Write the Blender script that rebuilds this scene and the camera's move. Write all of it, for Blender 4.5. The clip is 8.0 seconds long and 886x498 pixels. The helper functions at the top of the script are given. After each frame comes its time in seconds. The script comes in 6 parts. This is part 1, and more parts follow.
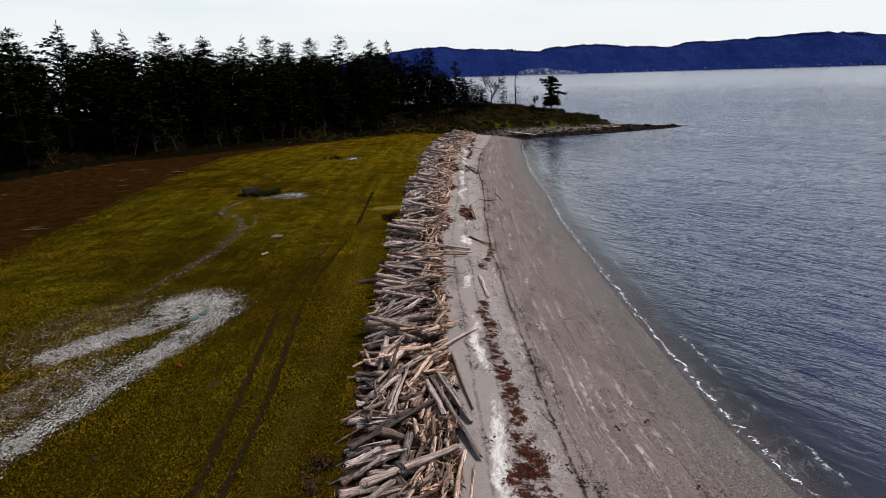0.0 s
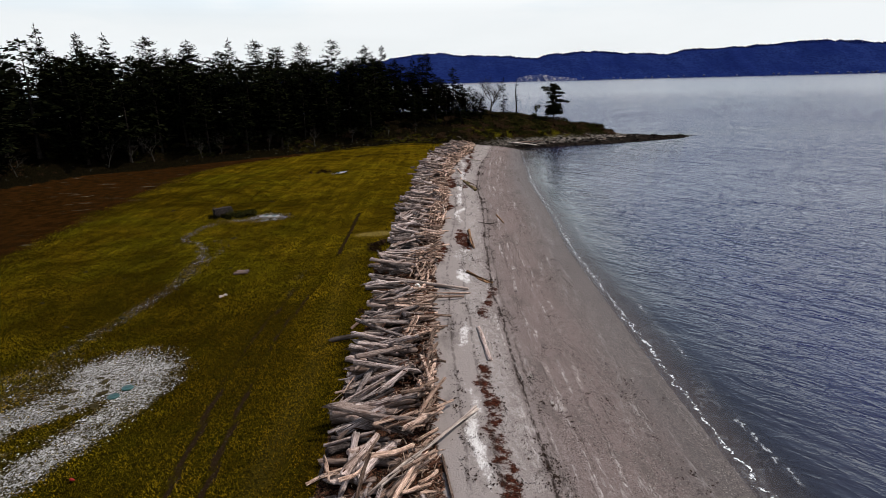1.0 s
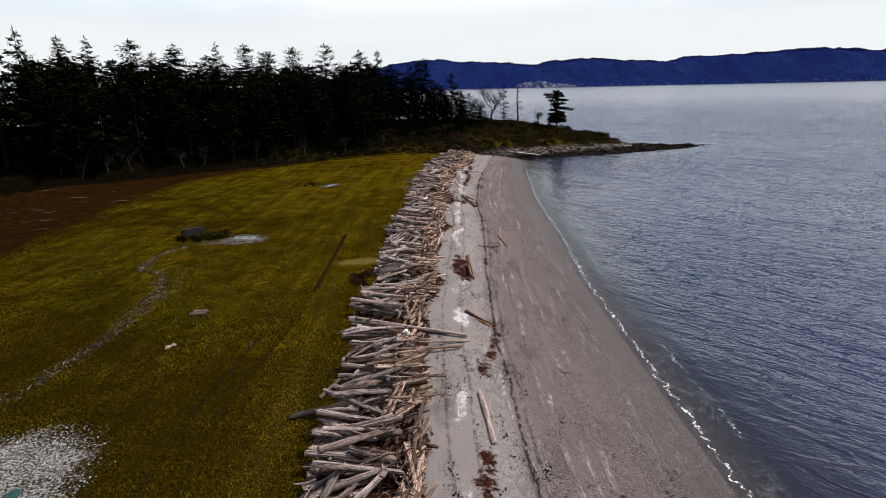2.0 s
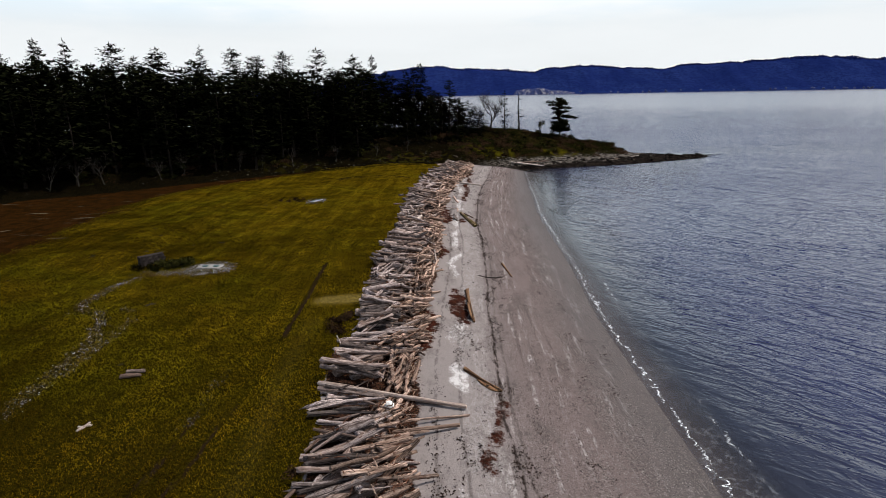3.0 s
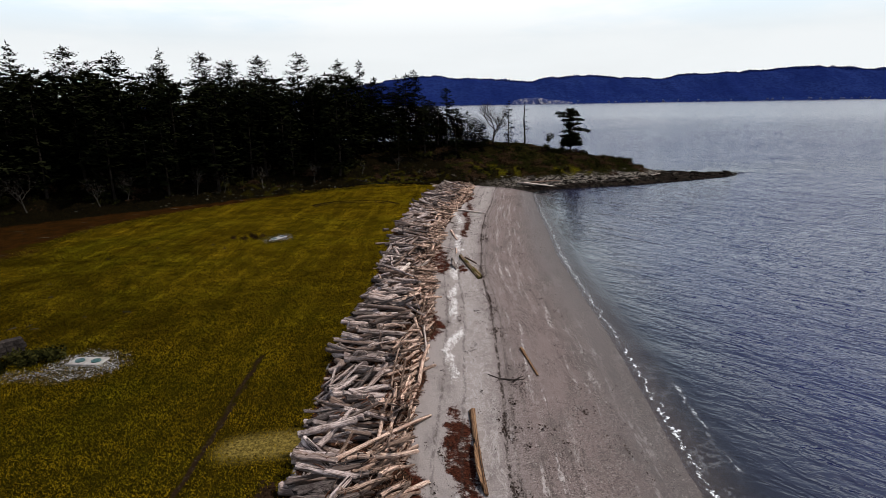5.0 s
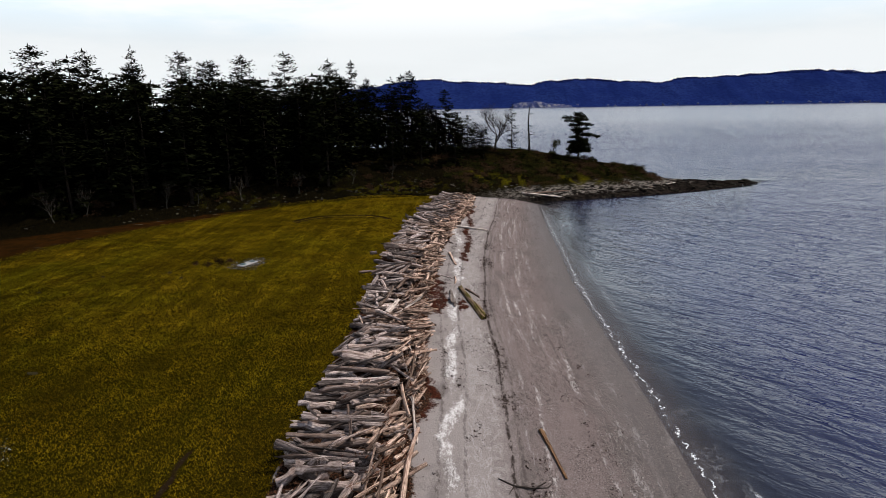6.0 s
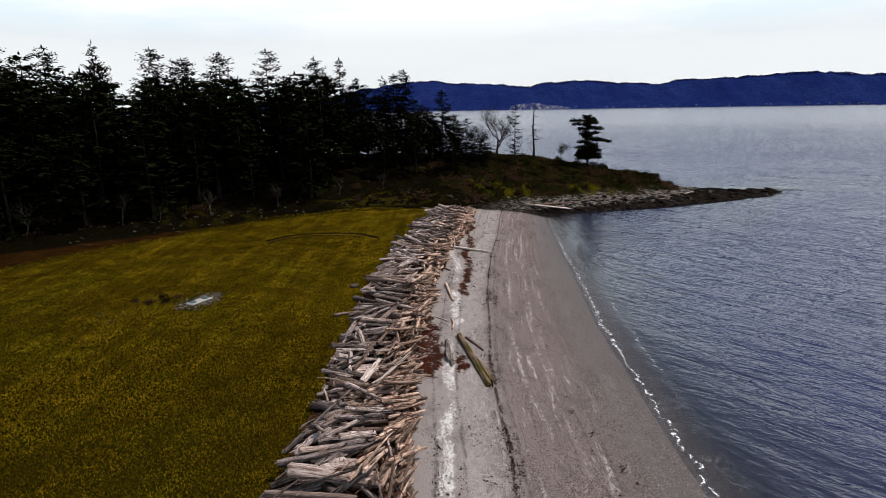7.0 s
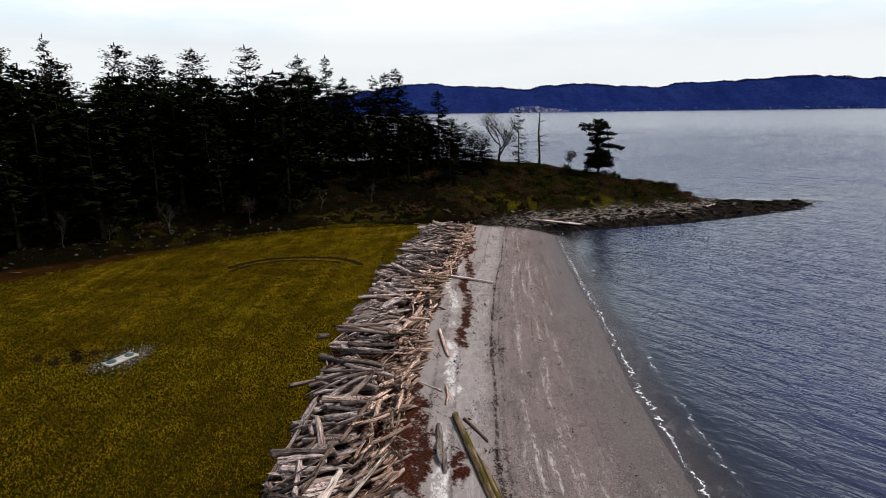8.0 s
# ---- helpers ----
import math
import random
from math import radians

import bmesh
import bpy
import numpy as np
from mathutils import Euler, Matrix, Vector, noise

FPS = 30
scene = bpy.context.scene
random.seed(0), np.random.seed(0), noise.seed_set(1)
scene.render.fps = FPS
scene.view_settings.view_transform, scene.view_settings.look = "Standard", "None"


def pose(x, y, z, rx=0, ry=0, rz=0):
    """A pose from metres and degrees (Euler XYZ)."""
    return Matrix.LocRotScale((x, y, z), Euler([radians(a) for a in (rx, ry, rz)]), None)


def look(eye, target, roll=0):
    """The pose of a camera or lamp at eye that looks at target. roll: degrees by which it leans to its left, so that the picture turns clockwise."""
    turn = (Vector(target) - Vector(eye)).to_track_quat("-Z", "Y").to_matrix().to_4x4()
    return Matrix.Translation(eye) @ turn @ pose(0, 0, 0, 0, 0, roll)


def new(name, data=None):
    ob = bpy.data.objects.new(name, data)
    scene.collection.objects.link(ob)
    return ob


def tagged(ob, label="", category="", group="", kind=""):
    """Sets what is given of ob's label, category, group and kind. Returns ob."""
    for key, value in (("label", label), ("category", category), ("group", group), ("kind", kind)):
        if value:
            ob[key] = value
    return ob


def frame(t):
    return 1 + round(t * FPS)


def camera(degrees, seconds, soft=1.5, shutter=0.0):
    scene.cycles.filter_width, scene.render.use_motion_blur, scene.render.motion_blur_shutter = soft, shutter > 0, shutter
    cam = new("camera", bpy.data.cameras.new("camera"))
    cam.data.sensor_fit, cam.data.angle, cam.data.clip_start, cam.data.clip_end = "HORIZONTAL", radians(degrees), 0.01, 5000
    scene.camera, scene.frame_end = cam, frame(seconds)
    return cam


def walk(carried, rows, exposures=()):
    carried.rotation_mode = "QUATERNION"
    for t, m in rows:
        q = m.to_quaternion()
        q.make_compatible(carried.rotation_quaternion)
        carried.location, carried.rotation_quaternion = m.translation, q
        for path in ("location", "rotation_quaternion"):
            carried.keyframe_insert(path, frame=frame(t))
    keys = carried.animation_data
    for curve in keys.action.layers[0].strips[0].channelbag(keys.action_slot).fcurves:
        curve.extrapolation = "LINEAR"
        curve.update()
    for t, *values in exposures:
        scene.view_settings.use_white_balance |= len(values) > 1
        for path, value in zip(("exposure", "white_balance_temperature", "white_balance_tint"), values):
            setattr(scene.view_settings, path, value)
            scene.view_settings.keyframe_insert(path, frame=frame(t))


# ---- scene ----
# ---- camera ----
cam = camera(73.0, 8.0, soft=0.3)
PATH = [
    (0.0, (0.866, -2.511, 17.539), (0.851, -0.592, 16.978), -1.6),
    (0.5, (1.12, 2.265, 17.656), (1.107, 4.187, 17.104), -1.5),
    (1.0, (1.321, 6.685, 17.75), (1.312, 8.61, 17.207), -1.38),
    (1.5, (1.49, 10.746, 17.756), (1.482, 12.673, 17.222), -1.27),
    (3.0, (1.936, 23.629, 17.822), (1.938, 25.565, 17.317), -0.98),
    (3.5, (2.013, 28.176, 17.822), (2.017, 30.114, 17.326), -0.94),
    (4.0, (2.09, 33.064, 17.859), (2.096, 35.003, 17.371), -0.9),
    (4.5, (2.211, 37.983, 17.884), (2.22, 39.924, 17.402), -0.9),
    (6.0, (2.726, 53.655, 17.833), (2.739, 55.6, 17.368), -0.88),
    (6.5, (2.926, 59.423, 17.88), (2.942, 61.369, 17.418), -0.87),
    (7.0, (3.134, 65.252, 17.904), (3.153, 67.198, 17.444), -0.85),
    (7.5, (3.423, 71.182, 17.939), (3.444, 73.129, 17.481), -0.78),
    (8.0, (3.707, 76.913, 17.962), (3.731, 78.861, 17.51), -0.7),
]
walk(cam, [(t, look(eye, target, roll)) for t, eye, target, roll in PATH],
     exposures=[(0.0, 0.0), (8.0, 0.0)])

# ---- light: thin bright overcast, the sun behind it, high on the right ----
SUN_AZ, SUN_EL = radians(72), radians(54)          # azimuth clockwise from +y
world = bpy.data.worlds.new("sky")
scene.world = world
world.use_nodes = True
wt = world.node_tree
wt.nodes.clear()
w_out = wt.nodes.new("ShaderNodeOutputWorld")
w_bg = wt.nodes.new("ShaderNodeBackground")
w_sky = wt.nodes.new("ShaderNodeTexSky")
w_sky.sky_type = "NISHITA"
w_sky.sun_disc = False
w_sky.sun_elevation, w_sky.sun_rotation = SUN_EL, SUN_AZ
w_sky.dust_density, w_sky.ozone_density = 2.0, 2.0
w_gain = wt.nodes.new("ShaderNodeVectorMath")
w_gain.operation = "SCALE"
w_gain.inputs["Scale"].default_value = 0.09
wt.links.new(w_sky.outputs[0], w_gain.inputs[0])
w_co = wt.nodes.new("ShaderNodeTexCoord")
w_map = wt.nodes.new("ShaderNodeMapping")
w_map.inputs["Scale"].default_value = (1.3, 2.2, 7.0)
wt.links.new(w_co.outputs["Generated"], w_map.inputs["Vector"])
w_noise = wt.nodes.new("ShaderNodeTexNoise")
w_noise.inputs["Scale"].default_value = 1.6
w_noise.inputs["Detail"].default_value = 7
w_noise.inputs["Roughness"].default_value = 0.55
wt.links.new(w_map.outputs[0], w_noise.inputs["Vector"])
w_ramp = wt.nodes.new("ShaderNodeMapRange")
w_ramp.inputs["From Min"].default_value = 0.30
w_ramp.inputs["From Max"].default_value = 0.56
w_ramp.inputs["To Min"].default_value = 0.9
w_ramp.inputs["To Max"].default_value = 1.0
wt.links.new(w_noise.outputs["Fac"], w_ramp.inputs["Value"])
# the veil of cloud is thick low down and thins out towards the zenith
w_xyz = wt.nodes.new("ShaderNodeSeparateXYZ")
wt.links.new(w_co.outputs["Generated"], w_xyz.inputs[0])
w_thin = wt.nodes.new("ShaderNodeMapRange")
w_thin.interpolation_type = "SMOOTHSTEP"
for key, v in (("From Min", 0.20), ("From Max", 0.52), ("To Min", 1.0), ("To Max", 0.12)):
    w_thin.inputs[key].default_value = v
wt.links.new(w_xyz.outputs["Z"], w_thin.inputs["Value"])
w_cover = wt.nodes.new("ShaderNodeMath")
w_cover.operation = "MULTIPLY"
wt.links.new(w_ramp.outputs[0], w_cover.inputs[0])
wt.links.new(w_thin.outputs[0], w_cover.inputs[1])
w_mix = wt.nodes.new("ShaderNodeMix")
w_mix.data_type = "RGBA"
w_high = wt.nodes.new("ShaderNodeMapRange")               # bluer rifts in the veil, higher up
w_high.interpolation_type = "SMOOTHSTEP"
for key, v in (("From Min", 0.07), ("From Max", 0.17), ("To Min", 0.0), ("To Max", 1.0)):
    w_high.inputs[key].default_value = v
wt.links.new(w_xyz.outputs["Z"], w_high.inputs["Value"])
w_rift = wt.nodes.new("ShaderNodeMapRange")
w_rift.interpolation_type = "SMOOTHSTEP"
for key, v in (("From Min", 0.56), ("From Max", 0.40), ("To Min", 0.0), ("To Max", 0.9)):
    w_rift.inputs[key].default_value = v
wt.links.new(w_noise.outputs["Fac"], w_rift.inputs["Value"])
w_blue = wt.nodes.new("ShaderNodeMath")
w_blue.operation = "MULTIPLY"
wt.links.new(w_high.outputs[0], w_blue.inputs[0])
wt.links.new(w_rift.outputs[0], w_blue.inputs[1])
w_veil = wt.nodes.new("ShaderNodeMix")
w_veil.data_type = "RGBA"
w_veil.inputs["A"].default_value = (0.885, 0.92, 0.94, 1)
w_veil.inputs["B"].default_value = (0.70, 0.85, 0.96, 1)
wt.links.new(w_blue.outputs[0], w_veil.inputs["Factor"])
wt.links.new(w_veil.outputs["Result"], w_mix.inputs["B"])
wt.links.new(w_cover.outputs[0], w_mix.inputs["Factor"])
wt.links.new(w_gain.outputs[0], w_mix.inputs["A"])
wt.links.new(w_mix.outputs["Result"], w_bg.inputs["Color"])
# an evenly veiled sky grows brighter from the horizon up
w_rise = wt.nodes.new("ShaderNodeMapRange")
for key, v in (("From Min", 0.10), ("From Max", 0.30), ("To Min", 1.0), ("To Max", 1.7)):
    w_rise.inputs[key].default_value = v
wt.links.new(w_xyz.outputs["Z"], w_rise.inputs["Value"])
wt.links.new(w_rise.outputs[0], w_bg.inputs["Strength"])
wt.links.new(w_bg.outputs[0], w_out.inputs["Surface"])

sun = new("sun", bpy.data.lights.new("sun", "SUN"))
sun.data.energy, sun.data.angle, sun.data.color = 4.8, radians(4), (1.0, 0.94, 0.86)
sun_dir = Vector((math.sin(SUN_AZ) * math.cos(SUN_EL), math.cos(SUN_AZ) * math.cos(SUN_EL), math.sin(SUN_EL)))
sun.matrix_basis = look(sun_dir * 300, (0, 0, 0))

# ---- materials ----
class Graph:
    """A short way to write node materials."""

    def __init__(self, name):
        self.mat = bpy.data.materials.new(name)
        self.mat.use_nodes = True
        self.t = self.mat.node_tree
        self.t.nodes.clear()
        self.out = self.t.nodes.new("ShaderNodeOutputMaterial")

    def put(self, socket, value):
        if isinstance(value, bpy.types.NodeSocket):
            self.t.links.new(value, socket)
        elif value is not None:
            if socket.type == "RGBA" and len(value) == 3:
                value = (*value, 1)
            socket.default_value = value

    def position(self):
        return self.t.nodes.new("ShaderNodeNewGeometry").outputs["Position"]

    def local(self):
        return self.t.nodes.new("ShaderNodeTexCoord").outputs["Object"]

    def uv(self):
        return self.t.nodes.new("ShaderNodeTexCoord").outputs["UV"]

    def chance(self):
        return self.t.nodes.new("ShaderNodeObjectInfo").outputs["Random"]

    def island(self):
        return self.t.nodes.new("ShaderNodeNewGeometry").outputs["Random Per Island"]

    def attr(self, name):
        n = self.t.nodes.new("ShaderNodeAttribute")
        n.attribute_name = name
        return n.outputs["Fac"]

    def attr_vec(self, name):
        n = self.t.nodes.new("ShaderNodeAttribute")
        n.attribute_name = name
        return n.outputs["Vector"]

    def scaled(self, vec, scale, turn=0.0):
        n = self.t.nodes.new("ShaderNodeMapping")
        n.inputs["Scale"].default_value = scale
        n.inputs["Rotation"].default_value = (0, 0, turn)
        self.put(n.inputs["Vector"], vec)
        return n.outputs[0]

    def turned(self, vec, turn, scale):
        """Coordinates turned first and stretched after, so that streaks run at an angle."""
        return self.scaled(self.scaled(vec, (1, 1, 1), turn), scale)

    def split(self, vec):
        n = self.t.nodes.new("ShaderNodeSeparateXYZ")
        self.put(n.inputs[0], vec)
        return n.outputs

    def join(self, x, y, z=0.0):
        n = self.t.nodes.new("ShaderNodeCombineXYZ")
        for s, v in zip(n.inputs, (x, y, z)):
            self.put(s, v)
        return n.outputs[0]

    def noise(self, vec, scale, detail=4.0, rough=0.55, warp=0.0):
        n = self.t.nodes.new("ShaderNodeTexNoise")
        self.put(n.inputs["Vector"], vec)
        n.inputs["Scale"].default_value = scale
        n.inputs["Detail"].default_value = detail
        n.inputs["Roughness"].default_value = rough
        n.inputs["Distortion"].default_value = warp
        return n.outputs["Fac"]

    def cells(self, vec, scale, feature="F1"):
        n = self.t.nodes.new("ShaderNodeTexVoronoi")
        n.feature = feature
        self.put(n.inputs["Vector"], vec)
        n.inputs["Scale"].default_value = scale
        return n.outputs["Distance"]

    def math(self, op, a, b=None, clamp=False):
        n = self.t.nodes.new("ShaderNodeMath")
        n.operation, n.use_clamp = op, clamp
        self.put(n.inputs[0], a)
        self.put(n.inputs[1], b)
        return n.outputs[0]

    def step(self, v, lo, hi, to_lo=0.0, to_hi=1.0):
        n = self.t.nodes.new("ShaderNodeMapRange")
        n.interpolation_type = "SMOOTHSTEP"
        self.put(n.inputs["Value"], v)
        for key, x in (("From Min", lo), ("From Max", hi), ("To Min", to_lo), ("To Max", to_hi)):
            self.put(n.inputs[key], x)
        return n.outputs[0]

    def mix(self, fac, a, b, mode="MIX"):
        n = self.t.nodes.new("ShaderNodeMix")
        n.data_type, n.blend_type = "RGBA", mode
        self.put(n.inputs["Factor"], fac)
        self.put(n.inputs["A"], a)
        self.put(n.inputs["B"], b)
        return n.outputs["Result"]

    def bump(self, height, strength, distance, under=None):
        n = self.t.nodes.new("ShaderNodeBump")
        n.inputs["Strength"].default_value = strength
        n.inputs["Distance"].default_value = distance
        self.put(n.inputs["Height"], height)
        self.put(n.inputs["Normal"], under)
        return n.outputs[0]

    def surface(self, colour, rough=0.9, normal=None, spec=0.3, metal=0.0):
        n = self.t.nodes.new("ShaderNodeBsdfPrincipled")
        self.put(n.inputs["Base Color"], colour)
        self.put(n.inputs["Roughness"], rough)
        self.put(n.inputs["Normal"], normal)
        self.put(n.inputs["Specular IOR Level"], spec)
        n.inputs["Metallic"].default_value = metal
        return n

    def done(self, shader):
        self.t.links.new(shader.outputs[0], self.out.inputs["Surface"])
        return self.mat


def ground_material():
    g = Graph("shore_ground")
    pos = g.position()
    xyz = g.split(pos)
    u = g.attr("cross")                                    # metres seaward of the log line
    along = g.join(u, xyz[1], 0.0)
    streaky = g.scaled(along, (1.0, 0.10, 1.0))
    fine = g.noise(pos, 9.0, 5, 0.65)
    grain = g.noise(pos, 34.0, 3, 0.7)
    broad = g.noise(pos, 0.11, 4, 0.55, 0.4)
    mid = g.noise(pos, 0.75, 5, 0.6)
    tuft = g.noise(pos, 5.5, 6, 0.75)
    # turf: olive moss and grass, greener inland, ochre beside the logs, with brown patches
    inland = g.step(g.math("ADD", u, g.math("MULTIPLY", g.math("SUBTRACT", broad, 0.5), 14.0)), -19.0, -7.0)
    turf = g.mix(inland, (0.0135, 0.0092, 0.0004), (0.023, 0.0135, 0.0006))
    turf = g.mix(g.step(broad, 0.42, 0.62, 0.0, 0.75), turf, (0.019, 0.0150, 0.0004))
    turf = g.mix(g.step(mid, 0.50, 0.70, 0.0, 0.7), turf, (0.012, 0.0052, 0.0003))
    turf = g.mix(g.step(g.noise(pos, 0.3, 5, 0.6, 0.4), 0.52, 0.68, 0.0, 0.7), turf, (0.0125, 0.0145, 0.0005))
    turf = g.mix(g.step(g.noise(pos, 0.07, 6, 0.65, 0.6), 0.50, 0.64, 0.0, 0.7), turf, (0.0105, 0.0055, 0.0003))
    lane = g.scaled(pos, (1.6, 0.05, 1.0), radians(-1))
    turf = g.mix(g.math("MULTIPLY", g.step(g.noise(lane, 1.0, 5, 0.65), 0.50, 0.66, 0.0, 0.75), inland), turf, (0.050, 0.028, 0.0010))
    turf = g.mix(g.step(g.noise(g.scaled(pos, (1.2, 0.06, 1.0), radians(4)), 1.3, 5, 0.65), 0.50, 0.66, 0.0, 0.6), turf, (0.013, 0.009, 0.0005))
    turf = g.mix(g.attr("tan"), turf, (0.36, 0.26, 0.070))
    # shade in the gaps between tufts painted near black, tips painted paler
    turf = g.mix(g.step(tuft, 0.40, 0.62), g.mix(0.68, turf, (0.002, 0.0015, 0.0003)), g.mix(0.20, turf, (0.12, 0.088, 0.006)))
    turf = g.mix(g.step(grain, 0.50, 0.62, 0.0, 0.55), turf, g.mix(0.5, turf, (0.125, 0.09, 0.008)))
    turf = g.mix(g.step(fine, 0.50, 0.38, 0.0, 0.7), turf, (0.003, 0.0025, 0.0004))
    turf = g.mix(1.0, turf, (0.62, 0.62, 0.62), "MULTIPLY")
    # salt marsh: red brown
    marsh = g.mix(g.step(mid, 0.35, 0.65), (0.008, 0.0038, 0.001), (0.019, 0.0075, 0.0018))
    marsh = g.mix(g.step(fine, 0.45, 0.7), marsh, (0.013, 0.006, 0.002))
    marsh = g.mix(g.step(g.noise(g.scaled(pos, (0.25, 1.0, 1)), 0.8, 4), 0.64, 0.74, 0.0, 0.5), marsh, (0.12, 0.10, 0.07))
    m_edge = g.math("ADD", g.attr("marsh"), g.math("MULTIPLY", g.math("SUBTRACT", g.noise(pos, 0.16, 6, 0.65), 0.5), 1.7))
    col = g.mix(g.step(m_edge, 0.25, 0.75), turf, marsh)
    # wheel ruts: bare wet soil and gravel
    r_edge = g.math("ADD", g.attr("rut"), g.math("MULTIPLY", g.math("SUBTRACT", g.noise(g.scaled(pos, (2.5, 0.5, 1)), 1.4, 5, 0.65), 0.50), 1.5))
    rut = g.mix(g.step(fine, 0.56, 0.70), (0.012, 0.0070, 0.0035), (0.050, 0.039, 0.026))
    col = g.mix(g.math("MULTIPLY", g.step(r_edge, 0.52, 0.80), g.step(g.attr("rut"), 0.05, 0.3)), col, rut)
    # crushed shell and gravel on the turf
    s_edge = g.math("ADD", g.attr("shell"), g.math("MULTIPLY", g.math("SUBTRACT", g.noise(pos, 0.8, 7, 0.75), 0.5), 1.5))
    s_mask = g.math("MULTIPLY", g.step(s_edge, 0.08, 1.05), g.step(g.attr("shell"), 0.02, 0.25))
    chips = g.noise(pos, 7.0, 6, 0.9)
    s_lim = g.math("SUBTRACT", 0.68, g.math("MULTIPLY", s_mask, 0.185))
    s_on = g.math("MULTIPLY", g.step(g.math("SUBTRACT", chips, s_lim), -0.02, 0.05), g.step(s_mask, 0.0, 0.1))
    shell = g.mix(g.step(grain, 0.35, 0.65), (0.10, 0.094, 0.090), (0.40, 0.385, 0.38))
    col = g.mix(s_on, col, shell)
    # sand, drier and paler at the top, wet and pebbly at the water
    sand = g.mix(g.step(u, 2.6, 6.5), (0.196, 0.169, 0.160), (0.134, 0.104, 0.098))
    speck = g.noise(pos, 13.0, 5, 0.85)
    gritty = g.noise(g.scaled(along, (1.0, 0.6, 1.0)), 4.0, 6, 0.85)
    stony = g.step(g.noise(g.scaled(along, (0.9, 0.14, 1.0)), 1.0, 5, 0.65), 0.40, 0.60)
    rocky_u = g.math("MULTIPLY", g.math("ADD", g.math("MULTIPLY", stony, 0.55), 0.45), g.step(u, 2.6, 6.0, 0.12, 1.0))
    sand = g.mix(g.math("MULTIPLY", rocky_u, g.step(gritty, 0.49, 0.40, 0.0, 0.7)), sand, (0.052, 0.042, 0.038))
    sand = g.mix(g.math("MULTIPLY", rocky_u, g.step(speck, 0.49, 0.41, 0.0, 1.0)), sand, (0.024, 0.019, 0.017))
    sand = g.mix(g.math("MULTIPLY", rocky_u, g.step(speck, 0.57, 0.63, 0.0, 0.9)), sand, (0.36, 0.325, 0.30))
    sand = g.mix(g.step(g.noise(g.scaled(along, (1.0, 0.4, 1.0)), 0.45, 6, 0.7), 0.50, 0.66, 0.0, 0.55), sand, (0.074, 0.062, 0.057))
    # pale dashes of dried shell grit that run with the shore
    fibre = g.noise(g.scaled(along, (2.2, 0.16, 1.0)), 1.0, 4, 0.6, 0.2)
    dots = g.noise(g.scaled(along, (1.0, 0.35, 1.0)), 4.0, 6, 0.8, 0.3)
    zone = g.noise(g.scaled(along, (0.5, 0.03, 1.0)), 1.0, 3, 0.5)
    streak = g.math("MULTIPLY", g.math("MULTIPLY", g.step(fibre, 0.54, 0.63), g.step(dots, 0.47, 0.56)), g.math("MULTIPLY", g.step(zone, 0.42, 0.54), g.step(u, 2.8, 4.0)))
    sand = g.mix(g.math("MULTIPLY", streak, 0.6), sand, (0.38, 0.345, 0.33))
    groove = g.noise(g.scaled(along, (3.4, 0.07, 1.0)), 1.0, 4, 0.6, 0.25)
    sand = g.mix(g.math("MULTIPLY", g.math("MULTIPLY", g.step(groove, 0.40, 0.34, 0.0, 0.6), g.step(dots, 0.60, 0.45)), g.step(u, 3.2, 4.6)), sand, (0.050, 0.040, 0.036))
    # fine pale lace above the tide line
    lace = g.noise(g.scaled(along, (1.0, 0.5, 1.0)), 0.9, 7, 0.75, 1.2)
    sand = g.mix(g.math("MULTIPLY", g.math("MULTIPLY", g.step(g.math("ABSOLUTE", g.math("SUBTRACT", lace, 0.5)), 0.022, 0.004), g.math("MULTIPLY", g.step(u, 2.0, 2.6), g.step(u, 4.6, 4.0))), 0.42), sand, (0.36, 0.34, 0.325))
    # pale dry sand
    p_edge = g.math("ADD", g.attr("pale"), g.math("MULTIPLY", g.math("SUBTRACT", g.noise(g.scaled(pos, (1.5, 0.7, 1)), 2.2, 9, 0.88), 0.5), 2.8))
    sand = g.mix(g.math("MULTIPLY", g.step(p_edge, 0.62, 1.1, 0.0, 0.9), g.step(g.attr("pale"), 0.03, 0.2)), sand, (0.50, 0.475, 0.46))
    # red brown seaweed and bark litter
    k_edge = g.math("ADD", g.attr("wrack"), g.math("MULTIPLY", g.math("SUBTRACT", g.noise(pos, 1.0, 9, 0.85), 0.5), 4.2))
    weed = g.mix(g.step(fine, 0.4, 0.65), (0.014, 0.0045, 0.003), (0.054, 0.018, 0.011))
    weed = g.mix(g.step(grain, 0.55, 0.68, 0.0, 0.6), weed, (0.012, 0.006, 0.005))
    k_on = g.math("MULTIPLY", g.step(k_edge, 0.55, 0.85), g.step(g.attr("wrack"), 0.03, 0.2))
    sand = g.mix(k_on, sand, weed)
    # dark tide lines
    for c, seed in ((1.0, 2.0), (2.35, 3.0), (4.65, 5.0), (5.15, 9.0)):
        wig = g.math("MULTIPLY", g.math("SUBTRACT", g.noise(g.join(xyz[1], seed, 0.0), 0.11, 7, 0.7), 0.5), 1.0)
        far = g.math("ABSOLUTE", g.math("SUBTRACT", g.math("SUBTRACT", u, c), wig))
        on = g.math("MULTIPLY", g.step(far, 0.15, 0.03), g.step(g.noise(g.scaled(pos, (1.5, 0.6, 1)), 2.6, 7, 0.8), 0.45, 0.52))
        sand = g.mix(g.math("MULTIPLY", on, 0.95 if c < 5 and c > 4 else 0.45), sand, (0.022, 0.016, 0.014))
